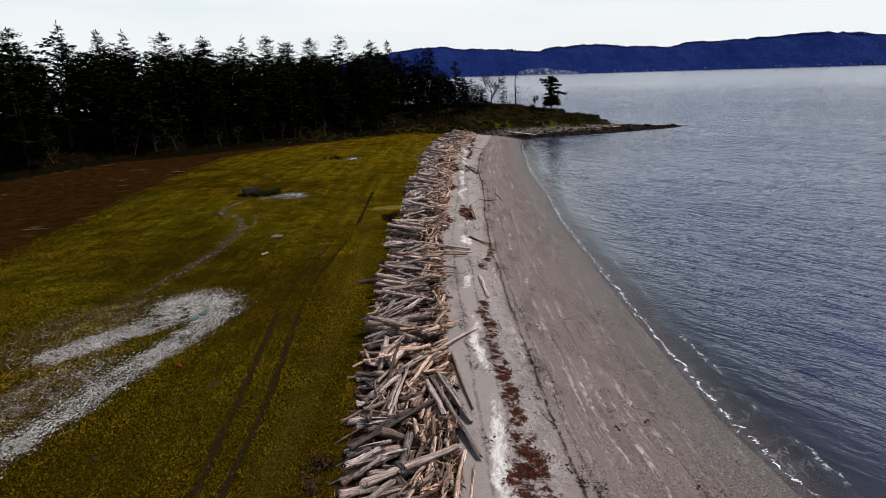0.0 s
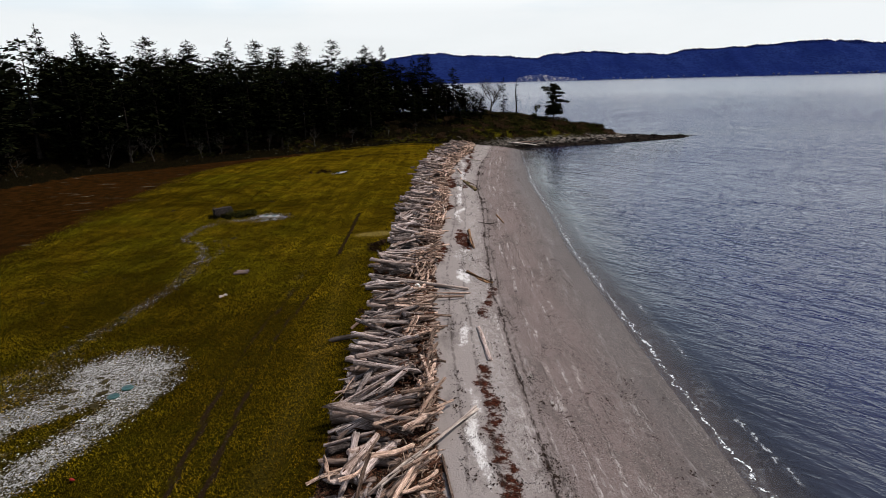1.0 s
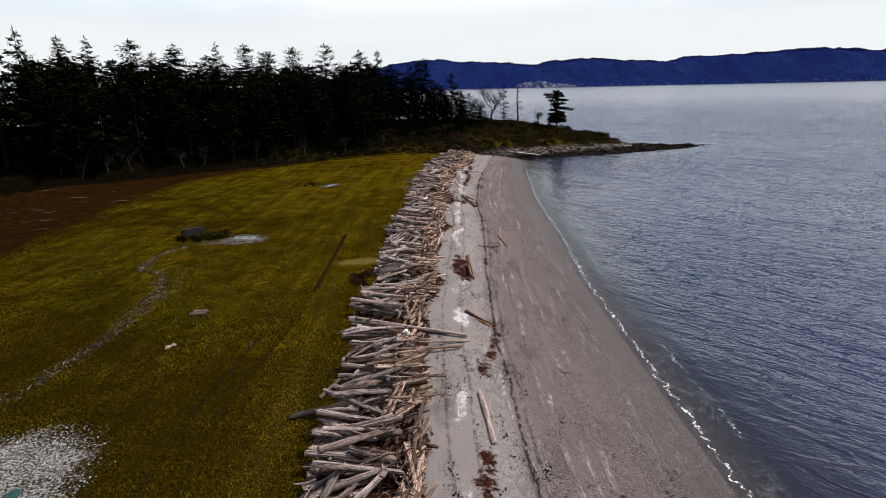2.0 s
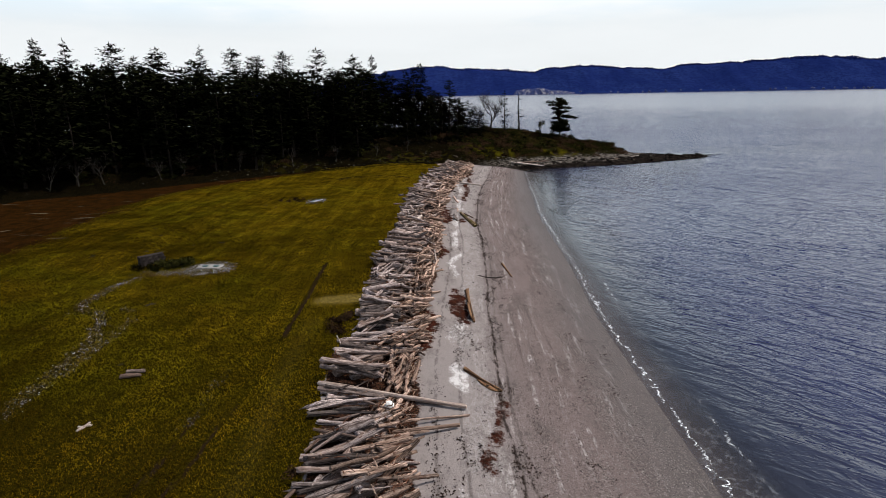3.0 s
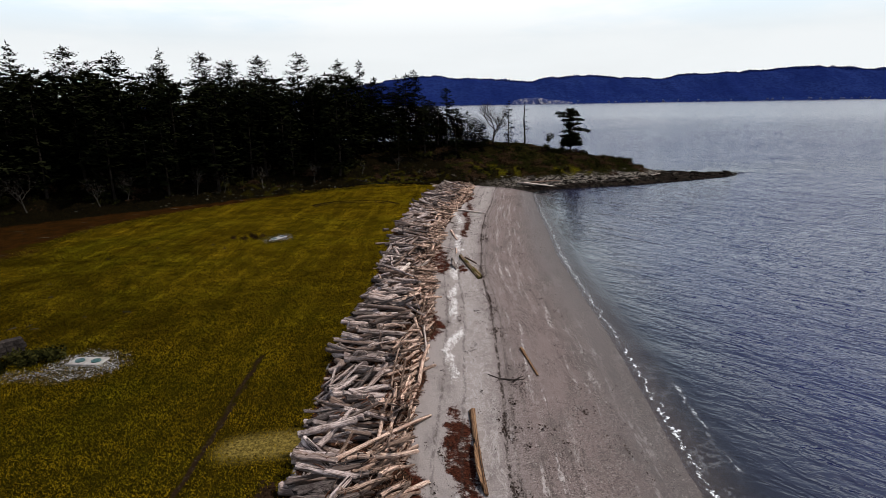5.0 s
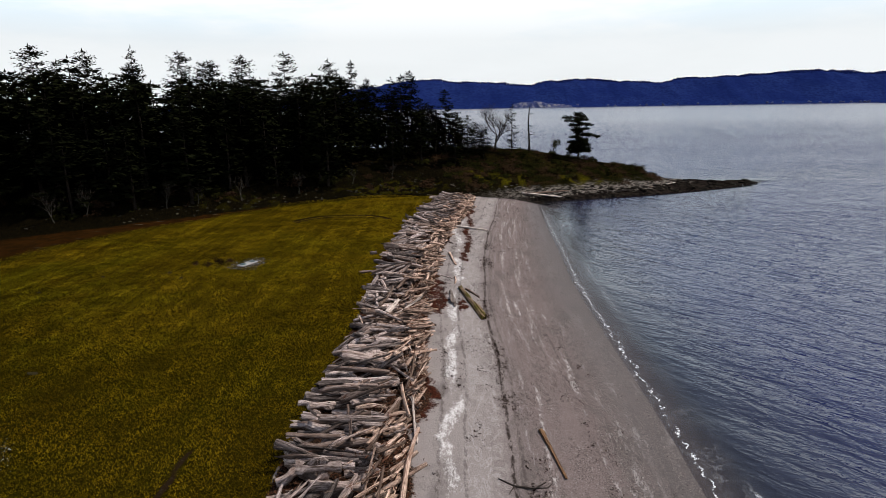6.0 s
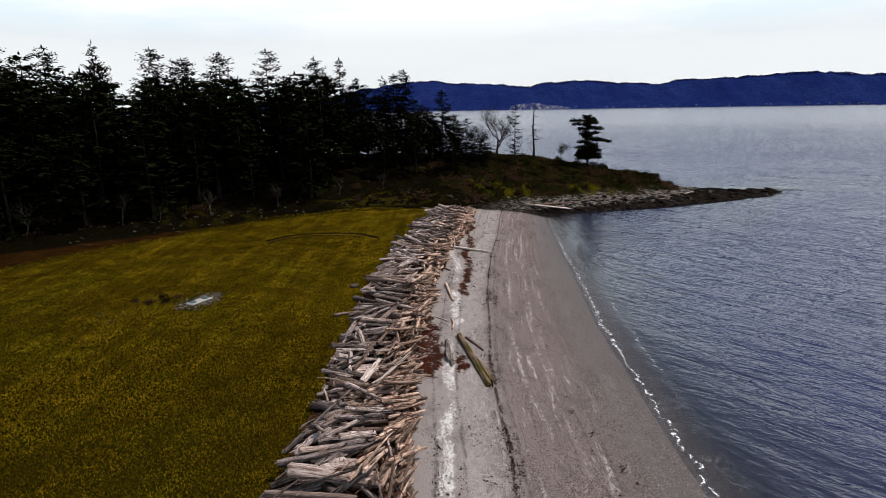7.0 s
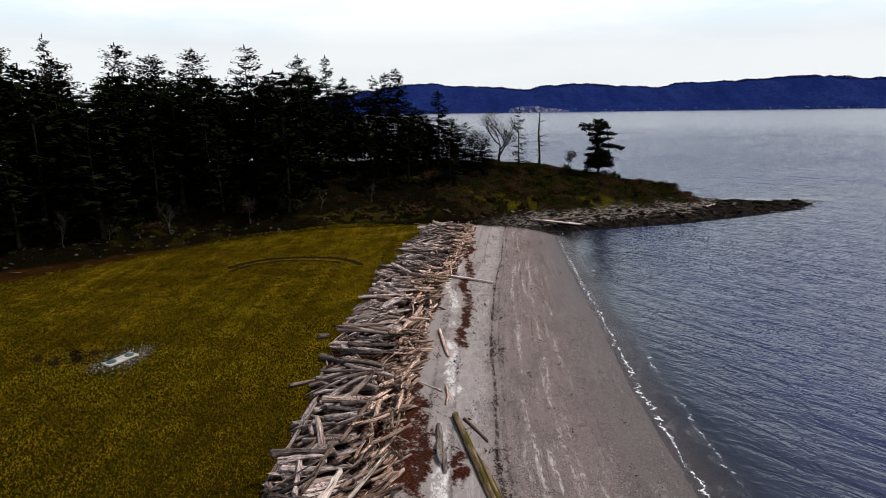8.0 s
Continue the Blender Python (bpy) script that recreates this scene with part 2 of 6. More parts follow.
    # thin pale broken lines left by earlier tides
    for c, seed, amount in ((6.5, 12.0, 0.5), (8.2, 15.0, 0.5), (11.5, 29.0, 0.4)):
        wig = g.math("MULTIPLY", g.math("SUBTRACT", g.noise(g.join(xyz[1], seed, 0.0), 0.07, 6, 0.65), 0.5), 2.0)
        far = g.math("ABSOLUTE", g.math("SUBTRACT", g.math("SUBTRACT", u, c), wig))
        on = g.math("MULTIPLY", g.step(far, 0.20, 0.02, 0.0, 0.9), g.math("MULTIPLY", g.step(g.noise(g.join(xyz[1], seed, 5.0), 0.09, 5, 0.7), 0.46, 0.60), g.step(g.noise(g.scaled(along, (2.5, 0.8, 1)), 2.4, 6, 0.85), 0.48, 0.56)))
        sand = g.mix(g.math("MULTIPLY", on, amount), sand, (0.46, 0.41, 0.38))
    # bark litter under the logs; shade of the hollows put into its near-black tone
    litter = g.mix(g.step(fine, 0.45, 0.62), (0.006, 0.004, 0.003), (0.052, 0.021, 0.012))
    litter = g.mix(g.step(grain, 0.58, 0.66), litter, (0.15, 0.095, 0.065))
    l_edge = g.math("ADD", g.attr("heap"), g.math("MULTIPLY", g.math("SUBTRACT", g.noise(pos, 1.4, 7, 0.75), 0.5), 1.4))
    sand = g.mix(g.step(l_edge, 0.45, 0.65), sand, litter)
    wet = g.attr("wet")
    sand = g.mix(g.math("MULTIPLY", wet, 0.72), sand, g.mix(g.step(speck, 0.52, 0.60), (0.036, 0.030, 0.029), (0.105, 0.085, 0.075)))
    b_edge = g.math("ADD", g.attr("beach"), g.math("MULTIPLY", g.math("SUBTRACT", g.noise(pos, 1.1, 6, 0.7), 0.5), 0.8))
    beach = g.step(b_edge, 0.42, 0.58)
    col = g.mix(beach, col, sand)
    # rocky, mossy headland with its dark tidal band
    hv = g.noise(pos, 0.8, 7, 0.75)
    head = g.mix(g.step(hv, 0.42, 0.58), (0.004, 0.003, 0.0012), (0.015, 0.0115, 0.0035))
    # below the forest its shade is painted into the ground as near black
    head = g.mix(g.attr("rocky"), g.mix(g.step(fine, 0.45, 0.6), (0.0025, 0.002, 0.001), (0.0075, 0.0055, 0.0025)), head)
    head = g.mix(g.step(g.noise(pos, 0.9, 6, 0.7), 0.64, 0.70, 0.0, 0.6), head, (0.085, 0.078, 0.066))
    rock = g.mix(g.step(g.noise(g.scaled(pos, (0.6, 0.6, 2.5)), 2.2, 7, 0.75), 0.45, 0.57), (0.010, 0.008, 0.0065), (0.17, 0.148, 0.128))
    low = g.math("ADD", xyz[2], g.math("MULTIPLY", g.math("SUBTRACT", hv, 0.5), 2.4))
    head = g.mix(g.math("MULTIPLY", g.step(low, 2.5, 1.7), g.attr("rocky")), head, rock)
    head = g.mix(g.math("MULTIPLY", g.step(low, 1.0, 0.75), g.attr("rocky")), head, g.mix(g.step(hv, 0.45, 0.6), (0.005, 0.004, 0.0036), (0.022, 0.017, 0.014)))
    head = g.mix(g.attr("moss"), head, g.mix(g.step(tuft, 0.4, 0.6), (0.015, 0.012, 0.002), (0.062, 0.052, 0.003)))
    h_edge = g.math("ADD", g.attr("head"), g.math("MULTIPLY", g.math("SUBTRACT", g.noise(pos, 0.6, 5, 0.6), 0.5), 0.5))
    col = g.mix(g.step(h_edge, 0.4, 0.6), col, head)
    damp = g.math("MULTIPLY", wet, g.math("SUBTRACT", 1.0, g.attr("head"), True))
    rough = g.step(damp, 0.2, 1.0, 0.95, 0.7)
    g_spec = g.step(damp, 0.0, 1.0, 0.0, 0.2)
    h1 = g.bump(tuft, 0.7, 0.07)
    h0 = g.bump(g.math("MULTIPLY", hv, g.attr("head")), 1.0, 0.9, h1)
    h2 = g.bump(g.math("ADD", fine, grain), 0.8, 0.035, h0)
    return g.done(g.surface(col, rough, h2, g_spec))


def water_material():
    g = Graph("sea_water")
    pos = g.position()
    xyz = g.split(pos)
    d = g.attr("off")                                       # metres off the water's edge
    wide = g.attr("open")                                   # metres out on the open water
    swell = g.noise(g.turned(pos, radians(54), (0.22, 1.0, 1.0)), 0.22, 3, 0.5, 0.4)
    chop = g.noise(g.turned(pos, radians(49), (0.42, 1.0, 1.0)), 0.80, 2, 0.5, 0.5)
    crest = g.math("SUBTRACT", 1.0, g.math("ABSOLUTE", g.math("SUBTRACT", g.math("MULTIPLY", chop, 2.0), 1.0)))
    ripple = g.noise(g.turned(pos, radians(32), (0.50, 1.0, 1.0)), 2.0, 2, 0.55, 0.6)
    ridge = g.math("SUBTRACT", 1.0, g.math("ABSOLUTE", g.math("SUBTRACT", g.math("MULTIPLY", ripple, 2.0), 1.0)))
    small = g.noise(g.turned(pos, radians(38), (0.55, 1.0, 1.0)), 5.0, 2, 0.5, 0.3)
    gusts = g.noise(g.scaled(pos, (0.35, 1.0, 1.0)), 0.02, 4, 0.6)
    calm = g.math("MULTIPLY", g.math("MULTIPLY", g.step(d, 0.0, 7.0, 0.12, 1.0), g.step(wide, 60.0, 700.0, 1.0, 0.75)), g.step(gusts, 0.35, 0.65, 0.85, 1.12))
    b = g.bump(g.math("MULTIPLY", swell, calm), 1.0, 0.5)
    b = g.bump(g.math("MULTIPLY", crest, calm), 1.0, 0.125, b)
    b = g.bump(g.math("MULTIPLY", ridge, calm), 1.0, 0.045, b)
    b = g.bump(g.math("MULTIPLY", small, calm), 1.0, 0.020, b)
    body = g.mix(g.step(d, 1.0, 14.0), (0.012, 0.013, 0.019), (0.0028, 0.0046, 0.032))
    sea = g.surface(body, g.step(wide, 100.0, 900.0, 0.05, 0.2), b, 0.5)
    sea.inputs["IOR"].default_value = 1.34
    sea.inputs["Specular Tint"].default_value = (0.74, 0.84, 1.0, 1)
    clear = g.t.nodes.new("ShaderNodeBsdfTransparent")
    clear.inputs["Color"].default_value = (0.80, 0.80, 0.82, 1)
    shallow = g.t.nodes.new("ShaderNodeMixShader")
    g.put(shallow.inputs[0], g.step(d, -0.2, 4.5, 0.15, 1.0))
    g.t.links.new(clear.outputs[0], shallow.inputs[1])
    g.t.links.new(sea.outputs[0], shallow.inputs[2])
    # foam: the swash line and a weak breaker outside it
    y = xyz[1]
    row = g.join(y, 0.0, 0.0)
    w1 = g.math("MULTIPLY", g.math("SUBTRACT", g.noise(row, 0.6, 7, 0.75), 0.5), 2.2)
    w2 = g.math("MULTIPLY", g.math("SUBTRACT", g.noise(g.join(y, 7.3, 0.0), 0.32, 5, 0.6), 0.5), 1.8)
    brk = g.noise(pos, 1.6, 6, 0.75)
    shift = g.math("ADD", d, g.math("MULTIPLY", g.math("SUBTRACT", g.noise(pos, 1.3, 5, 0.7), 0.5), 1.3))
    l1 = g.math("ABSOLUTE", g.math("SUBTRACT", g.math("SUBTRACT", shift, 0.5), w1))
    f1 = g.math("MULTIPLY", g.step(l1, 0.075, 0.015, 0.0, 0.85), g.step(brk, 0.46, 0.56))
    l2 = g.math("ABSOLUTE", g.math("SUBTRACT", g.math("SUBTRACT", shift, 2.4), w2))
    f2 = g.math("MULTIPLY", g.step(l2, 0.14, 0.02), g.math("MULTIPLY", g.step(g.noise(g.join(y, 3.1, 0.0), 0.16, 4), 0.46, 0.58), g.step(brk, 0.44, 0.60)))
    web = g.math("ABSOLUTE", g.math("SUBTRACT", g.noise(g.scaled(pos, (1.0, 0.7, 1.0)), 1.5, 6, 0.65, 0.4), 0.5))
    zone = g.math("MULTIPLY", g.step(g.math("SUBTRACT", d, w1), -0.3, 0.4), g.step(g.math("SUBTRACT", d, w2), 3.2, 1.2))
    between = g.math("MULTIPLY", g.math("MULTIPLY", zone, g.step(web, 0.030, 0.006)), g.step(g.noise(pos, 0.45, 4, 0.6), 0.44, 0.60, 0.1, 0.9))
    froth = g.math("MULTIPLY", zone, g.step(g.noise(pos, 9.0, 4, 0.8), 0.58, 0.70, 0.0, 0.14))
    foam_on = g.math("MAXIMUM", g.math("MAXIMUM", f1, g.math("MULTIPLY", f2, 0.3)), g.math("MAXIMUM", g.math("MULTIPLY", between, 0.10), froth))
    foam_on = g.math("MULTIPLY", foam_on, g.step(y, 166.0, 158.0))
    foam = g.surface((0.82, 0.84, 0.86), 0.85, None, 0.2)
    mix = g.t.nodes.new("ShaderNodeMixShader")
    g.put(mix.inputs[0], foam_on)
    g.t.links.new(shallow.outputs[0], mix.inputs[1])
    g.t.links.new(foam.outputs[0], mix.inputs[2])
    return g.done(mix)


def wood_material(name, pale, dark, moss=None, by_island=False, tones=(0.26, 1.6)):
    """Weathered drift wood; the grain runs along the log (v of the UV map, in metres)."""
    g = Graph(name)
    uv = g.uv()
    c = g.island() if by_island else g.chance()
    shift = g.math("MULTIPLY", c, 37.0)
    s = g.split(uv)
    p = g.join(s[0], g.math("ADD", s[1], shift), shift)
    grain = g.noise(g.scaled(p, (24.0, 1.3, 1.0)), 1.0, 7, 0.72, 0.9)
    check = g.noise(g.scaled(p, (11.0, 0.55, 1.0)), 1.0, 5, 0.65, 0.5)
    stain = g.noise(g.scaled(p, (2.4, 1.6, 1.0)), 1.0, 6, 0.7, 0.5)
    col = g.mix(g.step(grain, 0.36, 0.64), dark, pale)
    col = g.mix(g.step(stain, 0.48, 0.66, 0.0, 0.8), col, (dark[0] * 0.9, dark[1] * 0.85, dark[2] * 0.82))
    col = g.mix(g.step(check, 0.46, 0.38, 0.0, 0.97), col, (0.012, 0.009, 0.008))
    tone = g.step(c, 0.0, 1.0, *tones)
    col = g.mix(1.0, col, g.join(tone, tone, tone), "MULTIPLY")
    warm = g.step(g.math("FRACT", g.math("MULTIPLY", c, 7.31)), 0.35, 0.95, 0.0, 0.4)
    col = g.mix(warm, col, g.mix(grain, (0.085, 0.048, 0.034), (0.40, 0.265, 0.20)))
    if moss:
        up = g.noise(g.scaled(p, (4.0, 2.0, 1.0)), 1.0, 5, 0.65)
        col = g.mix(g.step(up, 0.42, 0.58, 0.0, 0.9), col, moss)
    n = g.bump(g.math("ADD", grain, g.math("MULTIPLY", check, 2.0)), 1.0, 0.06)
    return g.done(g.surface(col, 0.95, n, 0.03))


def plain_material(name, a, b, scale=3.0, rough=0.95, bump=0.3, spec=0.04, depth=0.03, local=False):
    g = Graph(name)
    pos = g.local() if local else g.position()
    n1, n2 = g.noise(pos, scale, 5, 0.65), g.noise(pos, scale * 6.3, 4, 0.65)
    col = g.mix(g.step(n1, 0.36, 0.64), a, b)
    col = g.mix(g.step(n2, 0.50, 0.72, 0.0, 0.45), col, tuple(v * 0.5 for v in a))
    tone = g.step(g.chance(), 0.0, 1.0, 0.8, 1.2)
    col = g.mix(1.0, col, g.join(tone, tone, tone), "MULTIPLY")
    return g.done(g.surface(col, rough, g.bump(n2, bump, depth), spec))


def leaf_material(name, a, b):
    g = Graph(name)
    c = g.island()
    col = g.mix(c, a, b)
    tone = g.step(g.chance(), 0.0, 1.0, 0.75, 1.25)
    col = g.mix(1.0, col, g.join(tone, tone, tone), "MULTIPLY")
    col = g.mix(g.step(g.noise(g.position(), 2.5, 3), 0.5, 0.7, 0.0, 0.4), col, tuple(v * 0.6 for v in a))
    return g.done(g.surface(col, 0.95, None, 0.0))


MAT_GROUND = ground_material()
MAT_WATER = water_material()
GREY_PALE, GREY_DARK = (0.43, 0.35, 0.325), (0.080, 0.058, 0.051)
MAT_WOOD = wood_material("silvered_driftwood", GREY_PALE, GREY_DARK)
MAT_WOOD_RUN = wood_material("silvered_driftwood_heap", GREY_PALE, GREY_DARK, by_island=True)
MAT_TAN = wood_material("tan_driftwood", (0.62, 0.46, 0.375), (0.17, 0.10, 0.072))
MAT_TAN_RUN = wood_material("tan_driftwood_heap", (0.60, 0.43, 0.34), (0.15, 0.085, 0.06), by_island=True)
MAT_DARKWOOD = wood_material("dark_wet_driftwood", (0.135, 0.110, 0.098), (0.040, 0.031, 0.027))
MAT_MOSSLOG = wood_material("mossy_driftwood", (0.15, 0.11, 0.05), (0.045, 0.03, 0.014), moss=(0.050, 0.041, 0.006), tones=(0.8, 1.0))
MAT_BROWNLOG = wood_material("brown_driftwood", (0.26, 0.15, 0.08), (0.08, 0.04, 0.022), tones=(0.9, 1.1))
MAT_PALELOG = wood_material("bleached_driftwood", (0.66, 0.56, 0.50), (0.30, 0.24, 0.21), tones=(0.85, 1.15))
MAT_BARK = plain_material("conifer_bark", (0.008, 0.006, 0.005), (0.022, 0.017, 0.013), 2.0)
MAT_GREYBARK = plain_material("grey_dead_bark", (0.018, 0.015, 0.012), (0.05, 0.043, 0.036), 2.0)
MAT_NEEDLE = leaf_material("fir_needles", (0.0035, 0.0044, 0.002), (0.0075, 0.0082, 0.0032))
MAT_SHRUB = leaf_material("shrub_leaves", (0.006, 0.0066, 0.002), (0.024, 0.022, 0.006))
MAT_BRIAR = leaf_material("bare_briar_stems", (0.015, 0.0085, 0.005), (0.036, 0.020, 0.011))
MAT_ROCK = plain_material("shore_rock", (0.014, 0.011, 0.009), (0.14, 0.118, 0.10), 1.1, bump=0.8, depth=0.12)
MAT_WETROCK = plain_material("tidal_rock", (0.005, 0.0045, 0.004), (0.018, 0.015, 0.012), 1.4, 0.95, 0.8, 0.0, 0.1)
MAT_BITS = leaf_material("dark_seaweed", (0.012, 0.008, 0.007), (0.040, 0.026, 0.020))
MAT_BARKBITS = leaf_material("red_bark_bits", (0.030, 0.012, 0.007), (0.105, 0.050, 0.032))


def grass_material():
    """Thin blades: the light also comes through them; colour follows the patches of the turf."""
    g = Graph("grass_blades")
    pos = g.position()
    patch = g.step(g.noise(pos, 0.11, 4, 0.55, 0.4), 0.36, 0.64)
    ochre = g.step(g.math("ADD", g.math("ADD", g.split(pos)[0], g.step(g.split(pos)[1], 55.0, 150.0, 0.0, 26.0)), g.math("MULTIPLY", g.math("SUBTRACT", g.noise(pos, 0.2, 4, 0.6), 0.5), 12.0)), -17.0, -7.0, 0.0, 0.85)
    col = g.mix(g.step(g.island(), 0.0, 1.0, 0.12, 0.62), g.mix(patch, (0.078, 0.047, 0.0021), (0.069, 0.053, 0.0021)), g.mix(patch, (0.31, 0.185, 0.011), (0.245, 0.18, 0.010)))
    col = g.mix(g.step(g.noise(pos, 0.07, 6, 0.65, 0.6), 0.48, 0.60, 0.0, 0.7), col, (0.040, 0.020, 0.0008))
    col = g.mix(g.step(g.noise(pos, 0.9, 6, 0.75, 0.4), 0.48, 0.62, 0.0, 0.5), col, (0.040, 0.022, 0.0012))
    col = g.mix(g.math("MULTIPLY", ochre, g.island()), col, (0.215, 0.130, 0.007))
    streak = g.noise(g.scaled(pos, (0.9, 0.05, 1.0), radians(-3)), 1.0, 5, 0.65, 0.2)
    spots = g.noise(pos, 0.35, 6, 0.7)
    tone = g.math("MULTIPLY", g.step(streak, 0.36, 0.66, 0.72, 1.25), g.step(spots, 0.35, 0.65, 0.62, 1.32))
    col = g.mix(1.0, col, g.join(tone, tone, g.math("MULTIPLY", tone, 0.9)), "MULTIPLY")
    # farther up the field, greener growth with extra brightness put into the colour
    field_lift = g.step(g.math("ADD", g.split(pos)[1], g.math("MULTIPLY", g.math("SUBTRACT", g.noise(pos, 0.12, 5, 0.6, 0.3), 0.5), 40.0)), 38.0, 66.0)
    col = g.mix(field_lift, col, g.mix(1.0, col, (1.10, 1.16, 1.12), "MULTIPLY"))
    face = g.surface(col, 0.9, None, 0.0)
    thin = g.t.nodes.new("ShaderNodeBsdfTranslucent")
    g.put(thin.inputs["Color"], col)
    mix = g.t.nodes.new("ShaderNodeMixShader")
    mix.inputs[0].default_value = 0.5
    g.t.links.new(face.outputs[0], mix.inputs[1])
    g.t.links.new(thin.outputs[0], mix.inputs[2])
    return g.done(mix)


MAT_GRASS = grass_material()


# ---- shape of the land (metres, water level at z = 0) ----
WATER_EDGE = ((-400, 60), (-60, 27), (0, 18.3), (19, 15.5), (25, 14.7), (38, 14.4), (69, 14.4), (85, 15.4), (101, 15.9), (113, 16.4),
              (125, 17.6), (138, 18.6), (161, 20.8), (167, 24.0))
GRASS_EDGE = ((-60, -3.9), (20, -3.9), (31, -4.5), (49, -4.3), (53, -5.0), (58, -5.3), (62, -4.3), (78, -4.9), (95, -3.9), (117, -3.7), (131, -2.2), (151, 1.0), (160, 3.0))
PILE_EDGE = ((-60, 1.5), (20, 1.4), (40, 0.7), (53, 0.3), (67, 0.8), (90, 2.0), (103, 1.7), (120, 3.1), (133, 4.7), (145, 7.3), (162, 9.7))
BANK = ((-400, 30), (-140, 62), (-110, 82), (-75, 99), (-67, 121), (-42, 136), (-33, 143), (-23, 151), (-10, 158.5), (1, 160), (12, 163), (23, 165.5),
        (33, 168.4), (43, 171), (54, 175.4), (70, 183), (78, 191))
CREST_Y = ((-400, 150), (-140, 150), (-75, 170), (-50, 180), (-20, 188), (5, 190), (34, 191), (48, 190), (56, 187), (67, 187), (78, 193))
CREST_Z = ((-400, 12), (-140, 11), (-75, 10), (-50, 9.5), (-20, 9), (5, 8.7), (23, 7.9), (34, 5.8), (44, 4.1), (48, 3.2), (51, 2.1), (54, 1.2), (59, 0.75), (67, 0.4), (73, 0.05), (78, -0.8))


def along(table, v):
    return np.interp(v, [p[0] for p in table], [p[1] for p in table])


def smooth(v, lo, hi):
    t = np.clip((v - lo) / (hi - lo), 0, 1)
    return t * t * (3 - 2 * t)


def waves(x, y, size, seed):
    """A cheap smooth roughness, about -1 to 1."""
    r = np.random.RandomState(seed)
    out = 0
    for k in range(5):
        a, f, p = r.uniform(0, 6.28), r.uniform(0.6, 1.7) * 6.28 / size, r.uniform(0, 6.28)
        out = out + np.sin((x * math.cos(a) + y * math.sin(a)) * f + p + 1.3 * np.sin((y * math.cos(a) - x * math.sin(a)) * f * 0.6 + p))
    return out / 3


def land(x, y):
    """Height of the ground."""
    x, y = np.asarray(x, float), np.asarray(y, float)
    xw, xg, xp = along(WATER_EDGE, y), along(GRASS_EDGE, y), along(PILE_EDGE, y)
    d = np.clip((x - xp) / (xw - xp), 0, 1)
    shore = np.where(x < xw, 1.35 * (1 - d) ** 1.12, np.maximum(-0.11 * (x - xw), -5))
    flat = 2.15 - 0.5 * smooth(-x, 38, 60) + 0.035 * waves(x, y, 7, 3) + 0.02 * waves(x, y, 2.3, 5)
    berm = flat + (1.35 - flat) * smooth(x, xg - 0.3, xp)
    low = np.where(x < xp, berm, shore)
    yb, yc, zc = along(BANK, x), along(CREST_Y, x), along(CREST_Z, x)
    zb = np.where(x < 25, np.maximum(low, 0.0), 0.0)
    s = np.clip((y - yb) / np.maximum(yc - yb, 1), 0, 1)
    rise = zb + (zc - zb) * s ** 0.82
    lump = smooth(y, yb, yb + 4) * np.clip(zc / 4, 0, 1)
    rise = rise + lump * (0.45 * waves(x, y, 9, 8) + 0.22 * waves(x, y, 3.4, 9))
    rise = rise + smooth(x, 46, 54) * smooth(y, yb, yb + 2.5) * (0.30 * waves(x, y, 4.2, 14) + 0.22 * waves(x, y, 2.3, 15) - 0.12)
    back = np.where(y > yc, np.minimum(zc, 12) - 0.34 * np.maximum(y - yc - 4, 0) - 0.02 * (y - yc), 99)
    hill = np.maximum(np.minimum(rise, back), -6)
    sea_front = np.maximum(low, -0.3 * np.maximum(yb - y, 0))
    z = np.where(y < yb, np.where(x > 22, np.maximum(np.where(x > xw, -0.22 * (yb - y), low), np.where(x > xw, -5, low)), low), hill)
    z = np.where((y < yb) & (x > xw), np.maximum(low, np.maximum(-0.22 * (yb - y), -6)), z)
    z = np.where(x > 78, np.minimum(z, -0.8 - 0.1 * (x - 78)), z)
    return np.maximum(z, -7)


def height(x, y):
    return float(land(x, y))


def axis(dense_lo, dense_hi, step, outer):
    """Grid lines: dense in the middle, wider outwards; outer: (limit, step) pairs going out on each side."""
    mid = list(np.arange(dense_lo, dense_hi + step / 2, step))
    lo, hi = [], []
    for limit_lo, limit_hi, st in outer:
        p = lo[-1] if lo else mid[0]
        while p - st > limit_lo:
            p -= st
            lo.append(p)
        p = hi[-1] if hi else mid[-1]
        while p + st < limit_hi:
            p += st
            hi.append(p)
    return np.array(lo[::-1] + mid + hi)


def sheet(name, xs, ys, zs, material, attrs):
    nx, ny = len(xs), len(ys)
    gx, gy = np.meshgrid(xs, ys)
    co = np.stack([gx.ravel(), gy.ravel(), zs.ravel()], 1)
    i = np.arange(nx * ny).reshape(ny, nx)
    quads = np.stack([i[:-1, :-1].ravel(), i[:-1, 1:].ravel(), i[1:, 1:].ravel(), i[1:, :-1].ravel()], 1)
    me = bpy.data.meshes.new(name)
    me.vertices.add(len(co))
    me.vertices.foreach_set("co", co.ravel())
    me.loops.add(quads.size)
    me.loops.foreach_set("vertex_index", quads.ravel().astype(np.int32))
    me.polygons.add(len(quads))
    me.polygons.foreach_set("loop_start", np.arange(0, quads.size, 4, dtype=np.int32))
    me.polygons.foreach_set("use_smooth", np.ones(len(quads), bool))
    me.update(calc_edges=True)
    for key, values in attrs.items():
        me.attributes.new(key, "FLOAT", "POINT").data.foreach_set("value", np.asarray(values, np.float32).ravel())
    me.materials.append(material)
    return new(name, me)


